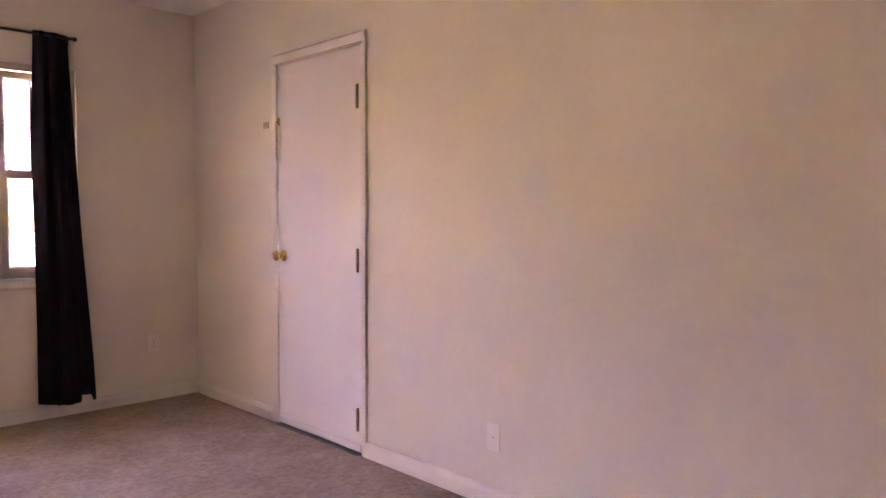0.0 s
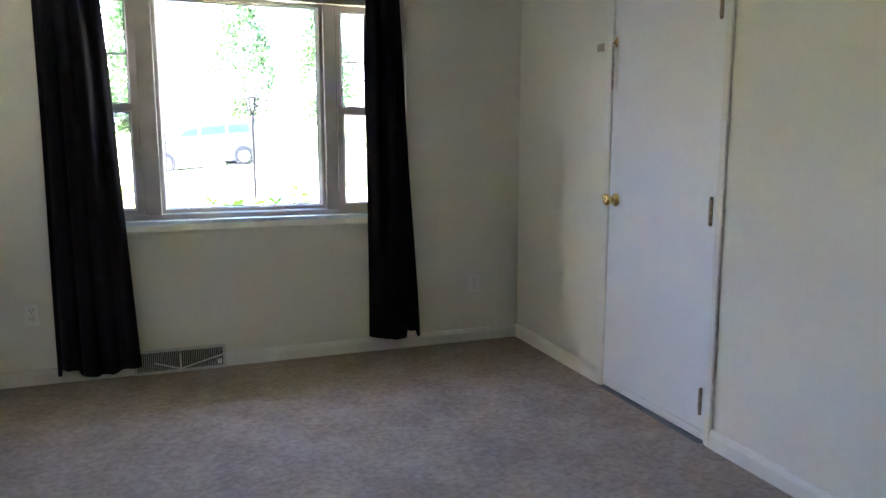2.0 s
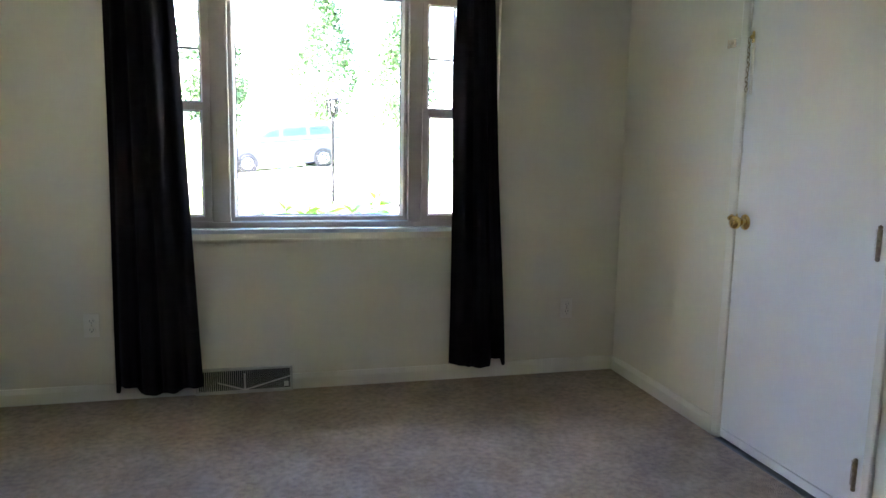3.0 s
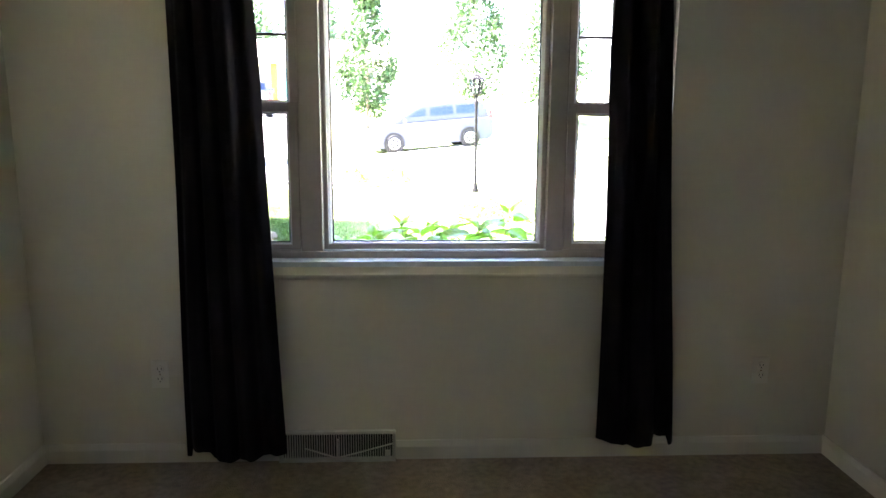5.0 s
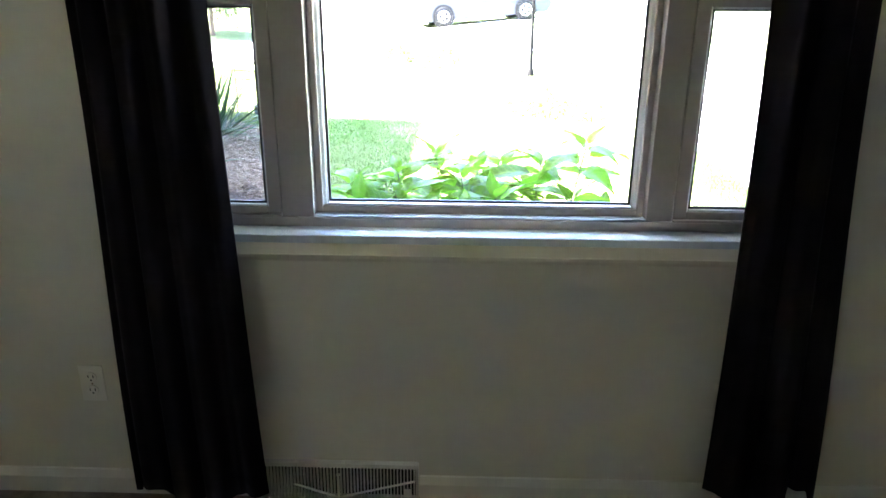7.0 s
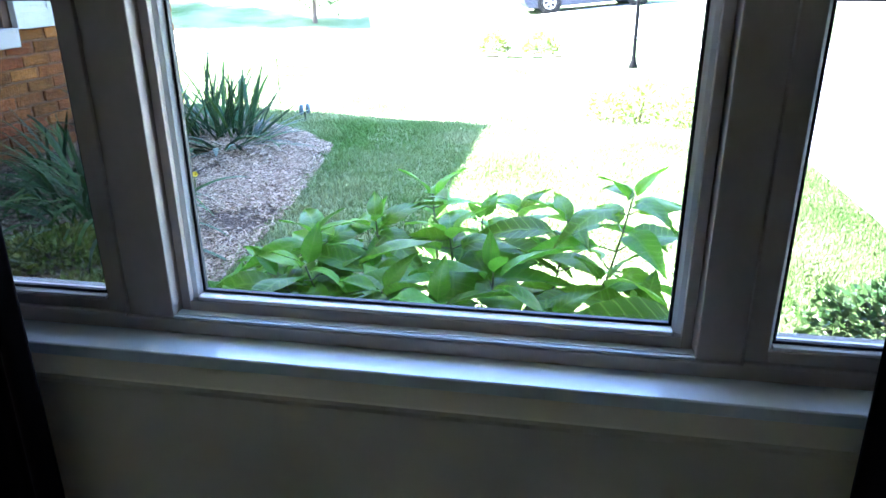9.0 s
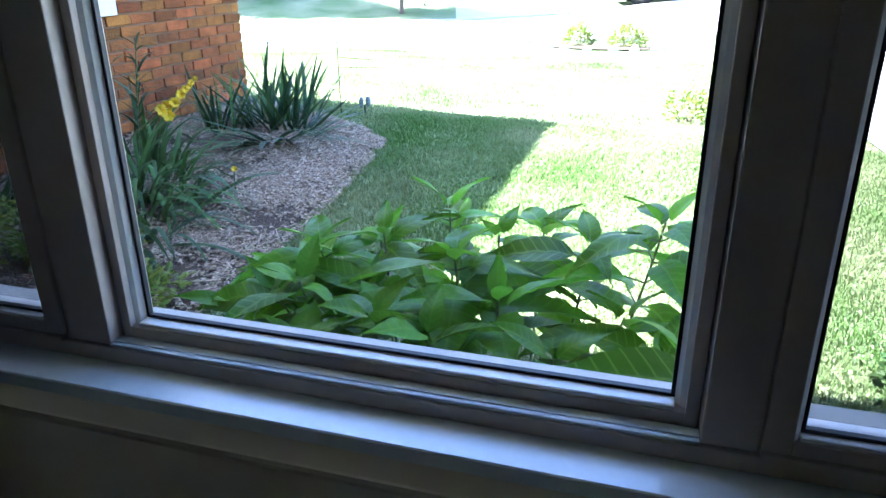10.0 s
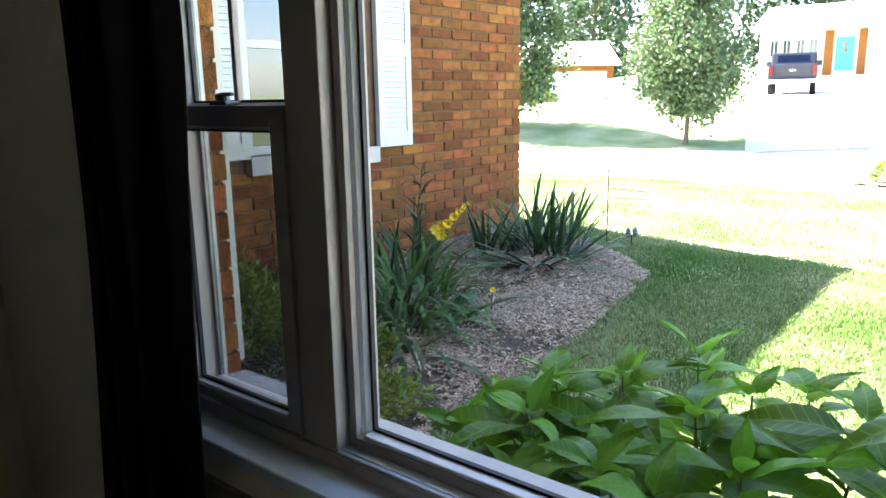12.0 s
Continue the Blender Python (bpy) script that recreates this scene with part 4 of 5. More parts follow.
def strap(seed, curve, material):
    """A long narrow leaf of length 1 that rises along z and arches over towards x."""
    n = 12
    verts, faces = [], []
    x = z = 0.0
    for i in range(n + 1):
        t = i / n
        w = 0.025 * (1 - t ** 2.2) ** 0.7 * min(1.0, 0.55 + 2 * t) + 0.0008
        for s, lift in ((-1, 0.35), (0, 0.0), (1, 0.35)):
            verts.append((x + lift * w * 0.6, s * w, z))
        a = curve * t ** 1.5
        x, z = x + math.sin(a) / n, z + math.cos(a) / n
    for i in range(n):
        for j in range(2):
            q = i * 3 + j
            faces.append((q, q + 1, q + 4, q + 3))
    return raw("leaf", verts, faces, material, True)


def strap_clump(name, at, count, lengths, tilt, mats, seed, label, spread=0.12, bends=(0.25, 0.7, 1.2, 1.8), fan=(0, 360), broad=1.0):
    r = random.Random(seed)
    c = thing(name, at, label, "plant")
    kinds = [strap(i, q, m) for m in mats for i, q in enumerate(bends)]
    for i in range(count):
        a, d = r.uniform(*fan), spread * math.sqrt(r.random())
        px, py = at[0] + d * math.cos(radians(a)), at[1] + d * math.sin(radians(a))
        o = new("leaf", r.choice(kinds))
        o.parent = c
        o.location = (px - at[0], py - at[1], bed_height(px, py) - at[2] - 0.01)
        le = r.uniform(*lengths)
        o.rotation_euler = Euler((radians(r.uniform(-16, 16)), radians(r.uniform(*tilt)), radians(a + r.uniform(-55, 55))))
        o.scale = (le, le * broad * r.uniform(0.65, 1.25), le)
    return c


def bed(x, y):
    return (x, y, bed_height(x, y))


strap_clump("iris_clump", bed(-1.68, 3.30), 125, (0.30, 0.54), (4, 66), [M_STRAP_BLUE, M_STRAP_BLUE, M_STRAP], 31, "spiky grey-green sword-leaved clump at the wall's corner", 0.24, bends=(0.1, 0.4, 0.8, 1.2), broad=1.05)
strap_clump("iris_clump", bed(-1.52, 3.00), 34, (0.40, 0.68), (60, 78), [M_STRAP_BLUE, M_STRAP], 32, "flopped grey-green sword leaves lying on the mulch", 0.2, (0.25, 0.4, 0.5), (-120, 60), 1.2)
strap_clump("iris_clump", bed(-1.92, 3.02), 26, (0.26, 0.44), (2, 30), [M_STRAP, M_STRAP_BLUE], 37, "upright pale green sword leaves against the brick", 0.13, (0.1, 0.3, 0.6), broad=1.2)
strap_clump("daylily_clump", bed(-1.66, 1.90), 150, (0.26, 0.50), (14, 72), [M_STRAP], 33, "arching green daylily leaves against the brick wall", 0.28, bends=(1.1, 1.7, 2.3, 2.9), broad=1.15)
strap_clump("daylily_clump", bed(-1.42, 1.66), 100, (0.26, 0.48), (22, 78), [M_STRAP], 34, "arching green daylily leaves on the mulch", 0.22, bends=(1.1, 1.7, 2.3, 2.9), broad=1.15)
strap_clump("daylily_clump", bed(-1.95, 1.35), 50, (0.30, 0.50), (10, 60), [M_STRAP], 35, "tall green daylily leaves near the house wall", 0.22, bends=(1.1, 1.7, 2.3, 2.9))
strap_clump("daylily_clump", bed(-2.05, 2.35), 45, (0.28, 0.48), (10, 50), [M_STRAP, M_STRAP_BLUE], 36, "green sword leaves below the wing window", 0.18)
strap_clump("daylily_clump", bed(-1.20, 1.42), 9, (0.34, 0.54), (40, 78), [M_STRAP, M_STRAP_BLUE], 38, "few long pale leaves trailing over the mulch", 0.08, (0.8, 1.3, 1.8), (-80, 80))


def stalk(name, points, r0, r1, material, parent):
    bm = None
    for p, q in zip(points, points[1:]):
        bm = join(bm, rod(p, q, r0, r1, 6))
    return part(name, bm, material, parent)


def petal_cup(c, aim, size, material, parent, seed):
    r = random.Random(seed)
    one = bmesh.new()
    turn = Vector(aim).to_track_quat("Z", "Y").to_matrix()
    for k in range(6):
        a = k * math.pi / 3 + r.uniform(-0.2, 0.2)
        pts = []
        for t, w, rad, h in ((0, 0.10, 0.05, 0), (0.5, 0.42, 0.35, 0.55), (0.85, 0.34, 0.75, 0.85), (1, 0.04, 1.0, 0.80)):
            for s in (-1, 1):
                v = Vector((rad * math.cos(a) - s * w * math.sin(a), rad * math.sin(a) + s * w * math.cos(a), h)) * size
                pts.append(one.verts.new(Vector(c) + turn @ v))
        for i in (0, 2, 4):
            one.faces.new((pts[i], pts[i + 1], pts[i + 3], pts[i + 2]))
    return part("bloom", one, material, parent, smooth=True)


glad = thing("gladiolus", bed(-1.75, 2.05), "leaning gladiolus with a spike of bright yellow blooms", "flower")
base, tipv = Vector(bed(-1.86, 1.96)), Vector((-1.42, 2.16, 0.950))
stalk("stem", [base, base + (tipv - base) * 0.4 + Vector((-0.03, 0, 0.03)), base + (tipv - base) * 0.75, tipv], 0.005, 0.003, M_STEM, glad)
for i in range(11):
    k = 0.64 + 0.034 * i
    petal_cup(base + (tipv - base) * k + Vector((0.012 + 0.010 * math.sin(2.6 * i), -0.015, 0.012 * math.cos(2.6 * i))), (0.5 + 0.5 * math.sin(3 * i), -0.7, 0.3 + 0.5 * math.cos(2.2 * i)), 0.034 - 0.0021 * i, M_YELLOW, glad, i)
small = thing("daylily_flower", bed(-1.20, 2.03), "single small orange-yellow bloom on a thin stem", "flower")
stalk("stem", [Vector(bed(-1.20, 2.03)), Vector((-1.20, 2.03, 0.50)), Vector((-1.19, 2.025, 0.558))], 0.0035, 0.003, M_STEM, small)
petal_cup((-1.19, 2.025, 0.558), (0.4, -0.6, 0.7), 0.016, M_YELLOW, small, 3)

tall = thing("lily_stalk", bed(-1.88, 2.22), "thin leafy stalk with whorls of narrow leaves", "plant")
foot = Vector(bed(-1.88, 2.22))
stalk("stem", [foot, Vector((-1.85, 2.24, 0.75)), Vector((-1.80, 2.25, 1.10))], 0.005, 0.003, M_STEM, tall)
NARROW = strap(9, 1.1, M_STRAP_BLUE)
r = random.Random(12)
for i in range(30):
    z = 0.64 + 0.0155 * i
    o = new("leaf", NARROW)
    o.parent = tall
    o.location = Vector((-1.862 + 0.0020 * i, 2.235 + 0.0005 * i, z)) - Vector(tall.location)
    o.rotation_euler = Euler((0, radians(r.uniform(38, 72)), radians(137.5 * i)))
    k = r.uniform(0.15, 0.25) * (1.2 - 0.012 * i)
    o.scale = (k, k * 1.5, k)


def leafy(name, at, radii, count, size, material, seed, label, category="shrub", twigs=14, hollow=0.45, kind=""):
    """A shrub of small leaves on twigs, uneven in outline."""
    r = np.random.default_rng(seed)
    s = thing(name, at, label, category, kind=kind)
    d = r.normal(size=(count, 3))
    d /= np.linalg.norm(d, axis=1)[:, None]
    d[:, 2] = np.abs(d[:, 2]) * np.where(r.random(count) < 0.8, 1, -0.35)
    lump = 1 + 0.28 * np.array([noise.noise((2.3 * a + seed, 2.3 * b_, 2.3 * c_)) for a, b_, c_ in d])
    rad = (hollow + (1 - hollow) * r.random(count) ** 0.6) * lump
    p = d * rad[:, None] * np.array(radii)[None]
    p[:, 2] += radii[2] * 0.35
    p[:, 2] = np.maximum(p[:, 2], 0.01)
    out = d + r.normal(0, 0.5, (count, 3))
    out /= np.linalg.norm(out, axis=1)[:, None]
    sd = np.cross(out, r.normal(size=(count, 3)))
    sd /= np.linalg.norm(sd, axis=1)[:, None]
    L, Wd = size * r.uniform(0.7, 1.3, count), size * r.uniform(0.25, 0.4, count)
    up = np.cross(sd, out) * (Wd * 0.4)[:, None]
    P = np.stack([p, p + out * (L * 0.5)[:, None] + sd * Wd[:, None] + up, p + out * L[:, None], p + out * (L * 0.5)[:, None] - sd * Wd[:, None] + up], 1).reshape(-1, 3)
    k = np.arange(count)[:, None] * 4
    F = (k + np.array([[0, 1, 2]])).tolist() + (k + np.array([[0, 2, 3]])).tolist()
    f = new("foliage", raw("foliage", P.tolist(), F, material))
    f.parent = s
    if kind != "stuff":
        f["kind"] = "stuff"
    bm = None
    for i in range(twigs):
        a, t = r.uniform(0, 6.283), r.uniform(0.2, 0.9)
        bm = join(bm, rod((0.02 * math.cos(a), 0.02 * math.sin(a), -0.02), (radii[0] * t * math.cos(a), radii[1] * t * math.sin(a), radii[2] * (1.25 - 0.6 * t)), 0.004 + 0.02 * radii[2] * 0.4, 0.002, 5))
    part("twigs", bm, M_BARK, s, local=True)
    return s


def on_ground(x, y):
    return (x, y, float(ground_height(x, y)))


leafy("boxwood_shrub", on_ground(1.64, 1.20), (0.38, 0.28, 0.19), 1700, 0.034, M_BOX, 41, "small-leaved dark green shrub beside the drive")
leafy("ground_cover", bed(-0.98, 0.88), (0.22, 0.32, 0.05), 1500, 0.028, M_COVER, 42, "low yellow-green ground cover by the house", "plant")
leafy("ground_cover", bed(-1.34, 1.22), (0.24, 0.20, 0.065), 1300, 0.030, M_COVER, 43, "low yellow-green leafy plant in the bed", "plant")
leafy("ground_cover", bed(-1.70, 0.92), (0.28, 0.26, 0.28), 2600, 0.032, M_COVER, 44, "bushy yellow-green plant by the house wall", "plant")
leafy("rose_bush", on_ground(0.80, 4.95), (0.20, 0.16, 0.20), 260, 0.040, M_COVER, 45, "sparse sunlit rose bush on the lawn", twigs=8, hollow=0.2)
leafy("rose_bush", on_ground(1.04, 5.05), (0.18, 0.15, 0.26), 260, 0.040, M_COVER, 46, "sparse sunlit rose bush on the lawn", twigs=8, hollow=0.2)
leafy("rose_bush", on_ground(1.36, 4.95), (0.20, 0.16, 0.22), 260, 0.040, M_COVER, 47, "sparse sunlit rose bush on the lawn", twigs=8, hollow=0.2)
leafy("round_shrub", on_ground(-1.14, 14.0), (0.30, 0.30, 0.36), 900, 0.06, M_COVER, 48, "small round shrub in a stone-edged bed", twigs=8)
leafy("round_shrub", on_ground(-0.20, 14.0), (0.38, 0.34, 0.34), 1000, 0.06, M_COVER, 49, "small round shrub in a stone-edged bed", twigs=8)
leafy("foundation_shrub", on_ground(-22.6, 38.0), (0.8, 0.7, 0.6), 900, 0.16, M_COVER, 50, "clipped green shrub before the white garage", twigs=6)
# mulch disc whose dark tone also paints the shadow under both shrubs
v, f = [], []
for ring in (0.0, 0.5, 1.0):
    for i in range(24):
        x, y = -0.65 + 1.0 * ring * math.cos(i * math.pi / 12), 13.9 + 0.75 * ring * math.sin(i * math.pi / 12)
        v.append((x, y, float(ground_height(x, y)) + 0.03 + 0.05 * (1 - ring)))
for j in range(2):
    for i in range(24):
        f.append((24 * j + i, 24 * j + (i + 1) % 24, 24 * j + 24 + (i + 1) % 24, 24 * j + 24 + i))
tagged(new("shrub_bed", raw("shrub_bed", v, f, M_MULCH, True)), "small dark mulched bed round two shrubs, standing also for their shadow", "flower bed", "", "structure")
STONE = mesh_of("edging_stone", ball((0, 0, 0), 0.09, 1.3, 0.9, 0.6, n=8), M_STONE, True)
r = random.Random(6)
for i in range(14):
    a = 2 * math.pi * i / 14
    x, y = -0.65 + 1.05 * math.cos(a) + r.uniform(-0.04, 0.04), 13.9 + 0.8 * math.sin(a)
    o = tagged(new("edging_stone", STONE), "rough pale stone edging the small bed", "stone", "bed edging stones")
    o.location = (x, y, float(ground_height(x, y)) + 0.03)
    o.rotation_euler = (0, 0, r.uniform(0, 3))

flag = thing("garden_flag_stand", on_ground(-1.54, 3.92), "thin black metal garden flag stand without a flag", "flag stand")
gz = float(ground_height(-1.54, 3.92))
part("pole", rod((-1.54, 3.92, gz - 0.02), (-1.54, 3.92, gz + 0.56), 0.0035, n=8), M_IRON, flag)
part("arm", rod((-1.54, 3.92, gz + 0.40), (-1.27, 3.98, gz + 0.38), 0.0028, n=8), M_IRON, flag)
part("lower_arm", rod((-1.54, 3.92, gz + 0.33), (-1.27, 3.98, gz + 0.33), 0.0026, n=8), M_IRON, flag)
orn = thing("garden_ornament", on_ground(-1.40, 4.02), "small blue-grey painted garden ornament on a stake", "ornament")
oz = float(ground_height(-1.40, 4.02))
bm = ball((-1.425, 4.02, oz + 0.085), 0.032, 0.6, 0.4, 1.3, n=10)
ball((-1.375, 4.02, oz + 0.095), 0.030, 0.7, 0.4, 1.3, bm, 10)
part("body", bm, M_SLATE, orn, smooth=True)
part("stake", rod((-1.40, 4.02, oz - 0.02), (-1.40, 4.02, oz + 0.07), 0.005, n=6), M_IRON, orn)

# lamp post
LX, LY = 1.40, 11.0
lz = float(ground_height(LX, LY))
lz += 0.12
lamp = thing("lamp_post", (LX, LY, lz - 0.12), "black iron garden lamp post with a glass lantern", "lamp post")
bm = lathe([(0.07, -0.17), (0.07, -0.07), (0.045, 0.0), (0.030, 0.10), (0.027, 1.50), (0.05, 1.58), (0.03, 1.62), (0.03, 1.70)], (0, 0, 1), (LX, LY, lz), 14)
part("pole", bm, M_IRON, lamp, smooth=True)
bm = lathe([(0.03, 1.70), (0.085, 1.735), (0.085, 1.75)], (0, 0, 1), (LX, LY, lz), 6)
for i in range(6):
    a = i * math.pi / 3
    rod((LX + 0.08 * math.cos(a), LY + 0.08 * math.sin(a), lz + 1.75), (LX + 0.125 * math.cos(a), LY + 0.125 * math.sin(a), lz + 2.0), 0.016, n=6, bm=bm)
lathe([(0.15, 2.0), (0.15, 2.015), (0.07, 2.09), (0.02, 2.12), (0.012, 2.16)], (0, 0, 1), (LX, LY, lz), 6, bm)
part("lantern_frame", bm, M_IRON, lamp)
part("lantern_glass", lathe([(0.076, 1.752), (0.118, 1.998)], (0, 0, 1), (LX, LY, lz), 6), M_GLASS, lamp, "clear lantern glass")


# ---- trees ----
def tree(name, at, height, crown_r, stem_h, count, size, material, seed, label):
    r = np.random.default_rng(seed)
    t = thing(name, at, label, "tree", "street trees")
    tr = 0.014 * height
    bm = rod((0, 0, -0.1), (0.02, 0, stem_h), tr, tr * 0.75, 10)
    rod((0.02, 0, stem_h), (0, 0.05, height * 0.8), tr * 0.75, tr * 0.2, 8, bm)
    for i in range(16):
        a, z0 = r.uniform(0, 6.283), stem_h * r.uniform(0.9, 1.0) + (height * 0.55) * r.random()
        reach = crown_r * r.uniform(0.45, 0.85)
        rod((0.01, 0.02, z0), (reach * math.cos(a), reach * math.sin(a), z0 + reach * r.uniform(0.6, 1.3)), tr * 0.32, tr * 0.08, 6, bm)
    part("trunk", bm, M_BARK, t, "grey-brown trunk with rising limbs", local=True)
    clumps = 150
    k = r.random(clumps)
    zc = stem_h * 0.98 + (height - stem_h) * k
    prof = np.clip(np.sin(np.pi * np.clip(0.10 + 0.88 * k ** 0.8, 0, 1)), 0, 1) ** 0.75 * (1.0 - 0.25 * k)
    a = r.uniform(0, 6.283, clumps)
    rc = crown_r * prof * (r.uniform(0.1, 1.0, clumps) ** 0.5) * r.uniform(0.85, 1.08, clumps)
    centre = np.stack([rc * np.cos(a), rc * np.sin(a), zc], 1)
    pick = r.integers(0, clumps, count)
    p = centre[pick] + r.normal(0, 1, (count, 3)) * crown_r * np.array([0.115, 0.115, 0.14])[None]
    out = r.normal(size=(count, 3)) + np.array([0, 0, -0.4])[None]
    out /= np.linalg.norm(out, axis=1)[:, None]
    sd = np.cross(out, r.normal(size=(count, 3)))
    sd /= np.linalg.norm(sd, axis=1)[:, None]
    L = size * r.uniform(0.7, 1.3, count)
    P = np.stack([p, p + out * (L * 0.5)[:, None] + sd * (L * 0.36)[:, None], p + out * L[:, None], p + out * (L * 0.5)[:, None] - sd * (L * 0.36)[:, None]], 1).reshape(-1, 3)
    q = np.arange(count)[:, None] * 4
    o = new("crown", raw("crown", P.tolist(), (q + np.array([[0, 1, 2, 3]])).tolist(), material))
    o.parent = t
    tagged(o, "loose airy crown of small green leaves", kind="stuff")
    return t


tree("street_tree", on_ground(-8.0, 22.6), 6.3, 1.95, 1.15, 26000, 0.125, M_TREE, 61, "young pear tree with a full green crown by the street")
tree("street_tree", on_ground(-14.8, 22.4), 7.5, 2.3, 0.9, 26000, 0.15, M_TREE, 62, "green street tree beyond the brick wing")
tree("street_tree", on_ground(-1.9, 31.5), 6.5, 1.5, 0.9, 5600, 0.18, M_TREE_FAR, 63, "slim airy tree on the opposite lawn")
tree("street_tree", on_ground(7.2, 34.0), 7.5, 2.1, 1.7, 6500, 0.18, M_TREE_FAR, 64, "sunlit airy tree on the opposite lawn")
tree("street_tree", on_ground(3.6, 38.0), 8.0, 2.2, 1.2, 6500, 0.19, M_TREE_FAR, 65, "sunlit airy tree behind the parked van")
for i, (x, y, h) in enumerate([(-42, 62, 13), (-34, 66, 15), (-26, 70, 14), (-47, 54, 12), (-18, 74, 14), (-38, 74, 16), (-10, 80, 12)]):
    tree("far_tree", on_ground(x, y), h, h * 0.36, h * 0.18, 3600, 0.55, M_WOODS, 70 + i, "tall dark tree behind the houses")["group"] = "background trees"


# ---- vehicles ----
def wheel(parent, x, y, r, side):
    w = part("wheel", lathe([(r * 0.62, -0.10), (r * 0.95, -0.11), (r, -0.06), (r, 0.06), (r * 0.95, 0.11), (r * 0.62, 0.10)], (0, side, 0), (x, y, r), 24), M_TYRE, parent, "black tyre", True, True)
    bm = lathe([(r * 0.60, 0.06), (r * 0.63, 0.105), (r * 0.55, 0.10), (r * 0.16, 0.07), (r * 0.14, 0.10)], (0, side, 0), (x, y, r), 20)
    for k in range(5):
        a = k * 2 * math.pi / 5
        rod((x + r * 0.12 * math.cos(a), y + side * 0.09, r + r * 0.12 * math.sin(a)), (x + r * 0.56 * math.cos(a), y + side * 0.095, r + r * 0.56 * math.sin(a)), 0.03, 0.035, 6, bm)
    part("rim", bm, M_RIM, w, "silver alloy rim", True, True)


def van(at, turn):
    """Front along -x."""
    v = thing("minivan", at, "silver minivan parked on the street", "car")
    v.rotation_euler = (0, radians(-4.6), radians(turn))   # the street climbs
    low = [(-2.36, 0.42), (-2.36, 0.68), (-2.25, 0.86), (-1.55, 1.02), (2.25, 1.06), (2.38, 0.95), (2.40, 0.42), (2.2, 0.20), (-2.2, 0.18)]
    part("body", prism(low, "y", -0.92, 0.92, None, 0.05), M_SILVER, v, smooth=False, local=True)
    cab = [(-1.62, 1.00), (-0.62, 1.58), (-0.30, 1.68), (1.70, 1.72), (2.08, 1.62), (2.30, 1.02)]
    part("cabin", prism(cab, "y", -0.80, 0.80, None, 0.06), M_SILVER, v, local=True)
    for s in (-1, 1):
        y0, y1 = (0.802, 0.812) if s > 0 else (-0.812, -0.802)
        for o in ([(-0.92, 1.24), (-0.50, 1.48), (-0.20, 1.53), (-0.20, 1.24)], [(-0.04, 1.24), (-0.04, 1.54), (0.86, 1.56), (0.86, 1.24)], [(0.98, 1.24), (0.98, 1.56), (1.70, 1.56), (1.90, 1.24)]):
            part("side_window", prism(o, "y", y0, y1), M_CARGLASS, v, "blue-tinted side window", local=True)
        for x in (-1.52, 1.42):
            # the body has no wheel wells; a dark disc paints their shade
            arch = lathe([(0.40, 0), (0.40, 0.03)], (0, s, 0), (x, s * 0.905, 0.34), 24)
            part("arch_shade", arch, M_TYRE, v, "near-black disc painting the shade in the wheel arch", local=True)
            wheel(v, x, s * 0.86, 0.335, s)
        part("headlight", box(-2.34, -2.02, s * 0.62 - 0.12, s * 0.62 + 0.12, 0.72, 0.86, 0.03), M_CHROME, v, "clear headlight", local=True)
        part("tail_light", box(2.28, 2.40, s * 0.80 - 0.09, s * 0.80 + 0.09, 0.95, 1.30, 0.03), M_RED, v, "red tail light", local=True)
        part("mirror", ball((-1.05, s * 1.0, 1.12), 0.12, 0.6, 1.0, 0.7), M_SILVER, v, local=True)
        part("door_handle", box(0.60, 0.80, s * 0.925 - 0.01, s * 0.925 + 0.01, 0.90, 0.93, 0.004), M_CHROME, v, local=True)
        part("side_trim", box(-1.05, 1.0, s * 0.925 - 0.008, s * 0.925 + 0.008, 0.52, 0.58, 0.004), M_CHARCOAL, v, local=True)
    ws = bmesh.new()
    q = [ws.verts.new(p) for p in ((-1.56, -0.72, 1.06), (-1.56, 0.72, 1.06), (-0.64, 0.66, 1.59), (-0.64, -0.66, 1.59), (-1.54, -0.72, 1.04), (-1.54, 0.72, 1.04), (-0.62, 0.66, 1.57), (-0.62, -0.66, 1.57))]
    for f4 in ((0, 1, 2, 3), (4, 5, 6, 7), (0, 1, 5, 4), (1, 2, 6, 5), (2, 3, 7, 6), (3, 0, 4, 7)):
        ws.faces.new([q[i] for i in f4])
    part("windscreen", ws, M_CARGLASS, v, "dark windscreen", local=True)
    return v


van((0.84, 25.6, float(ground_height(0.84, 25.6)) + 0.03), 12)


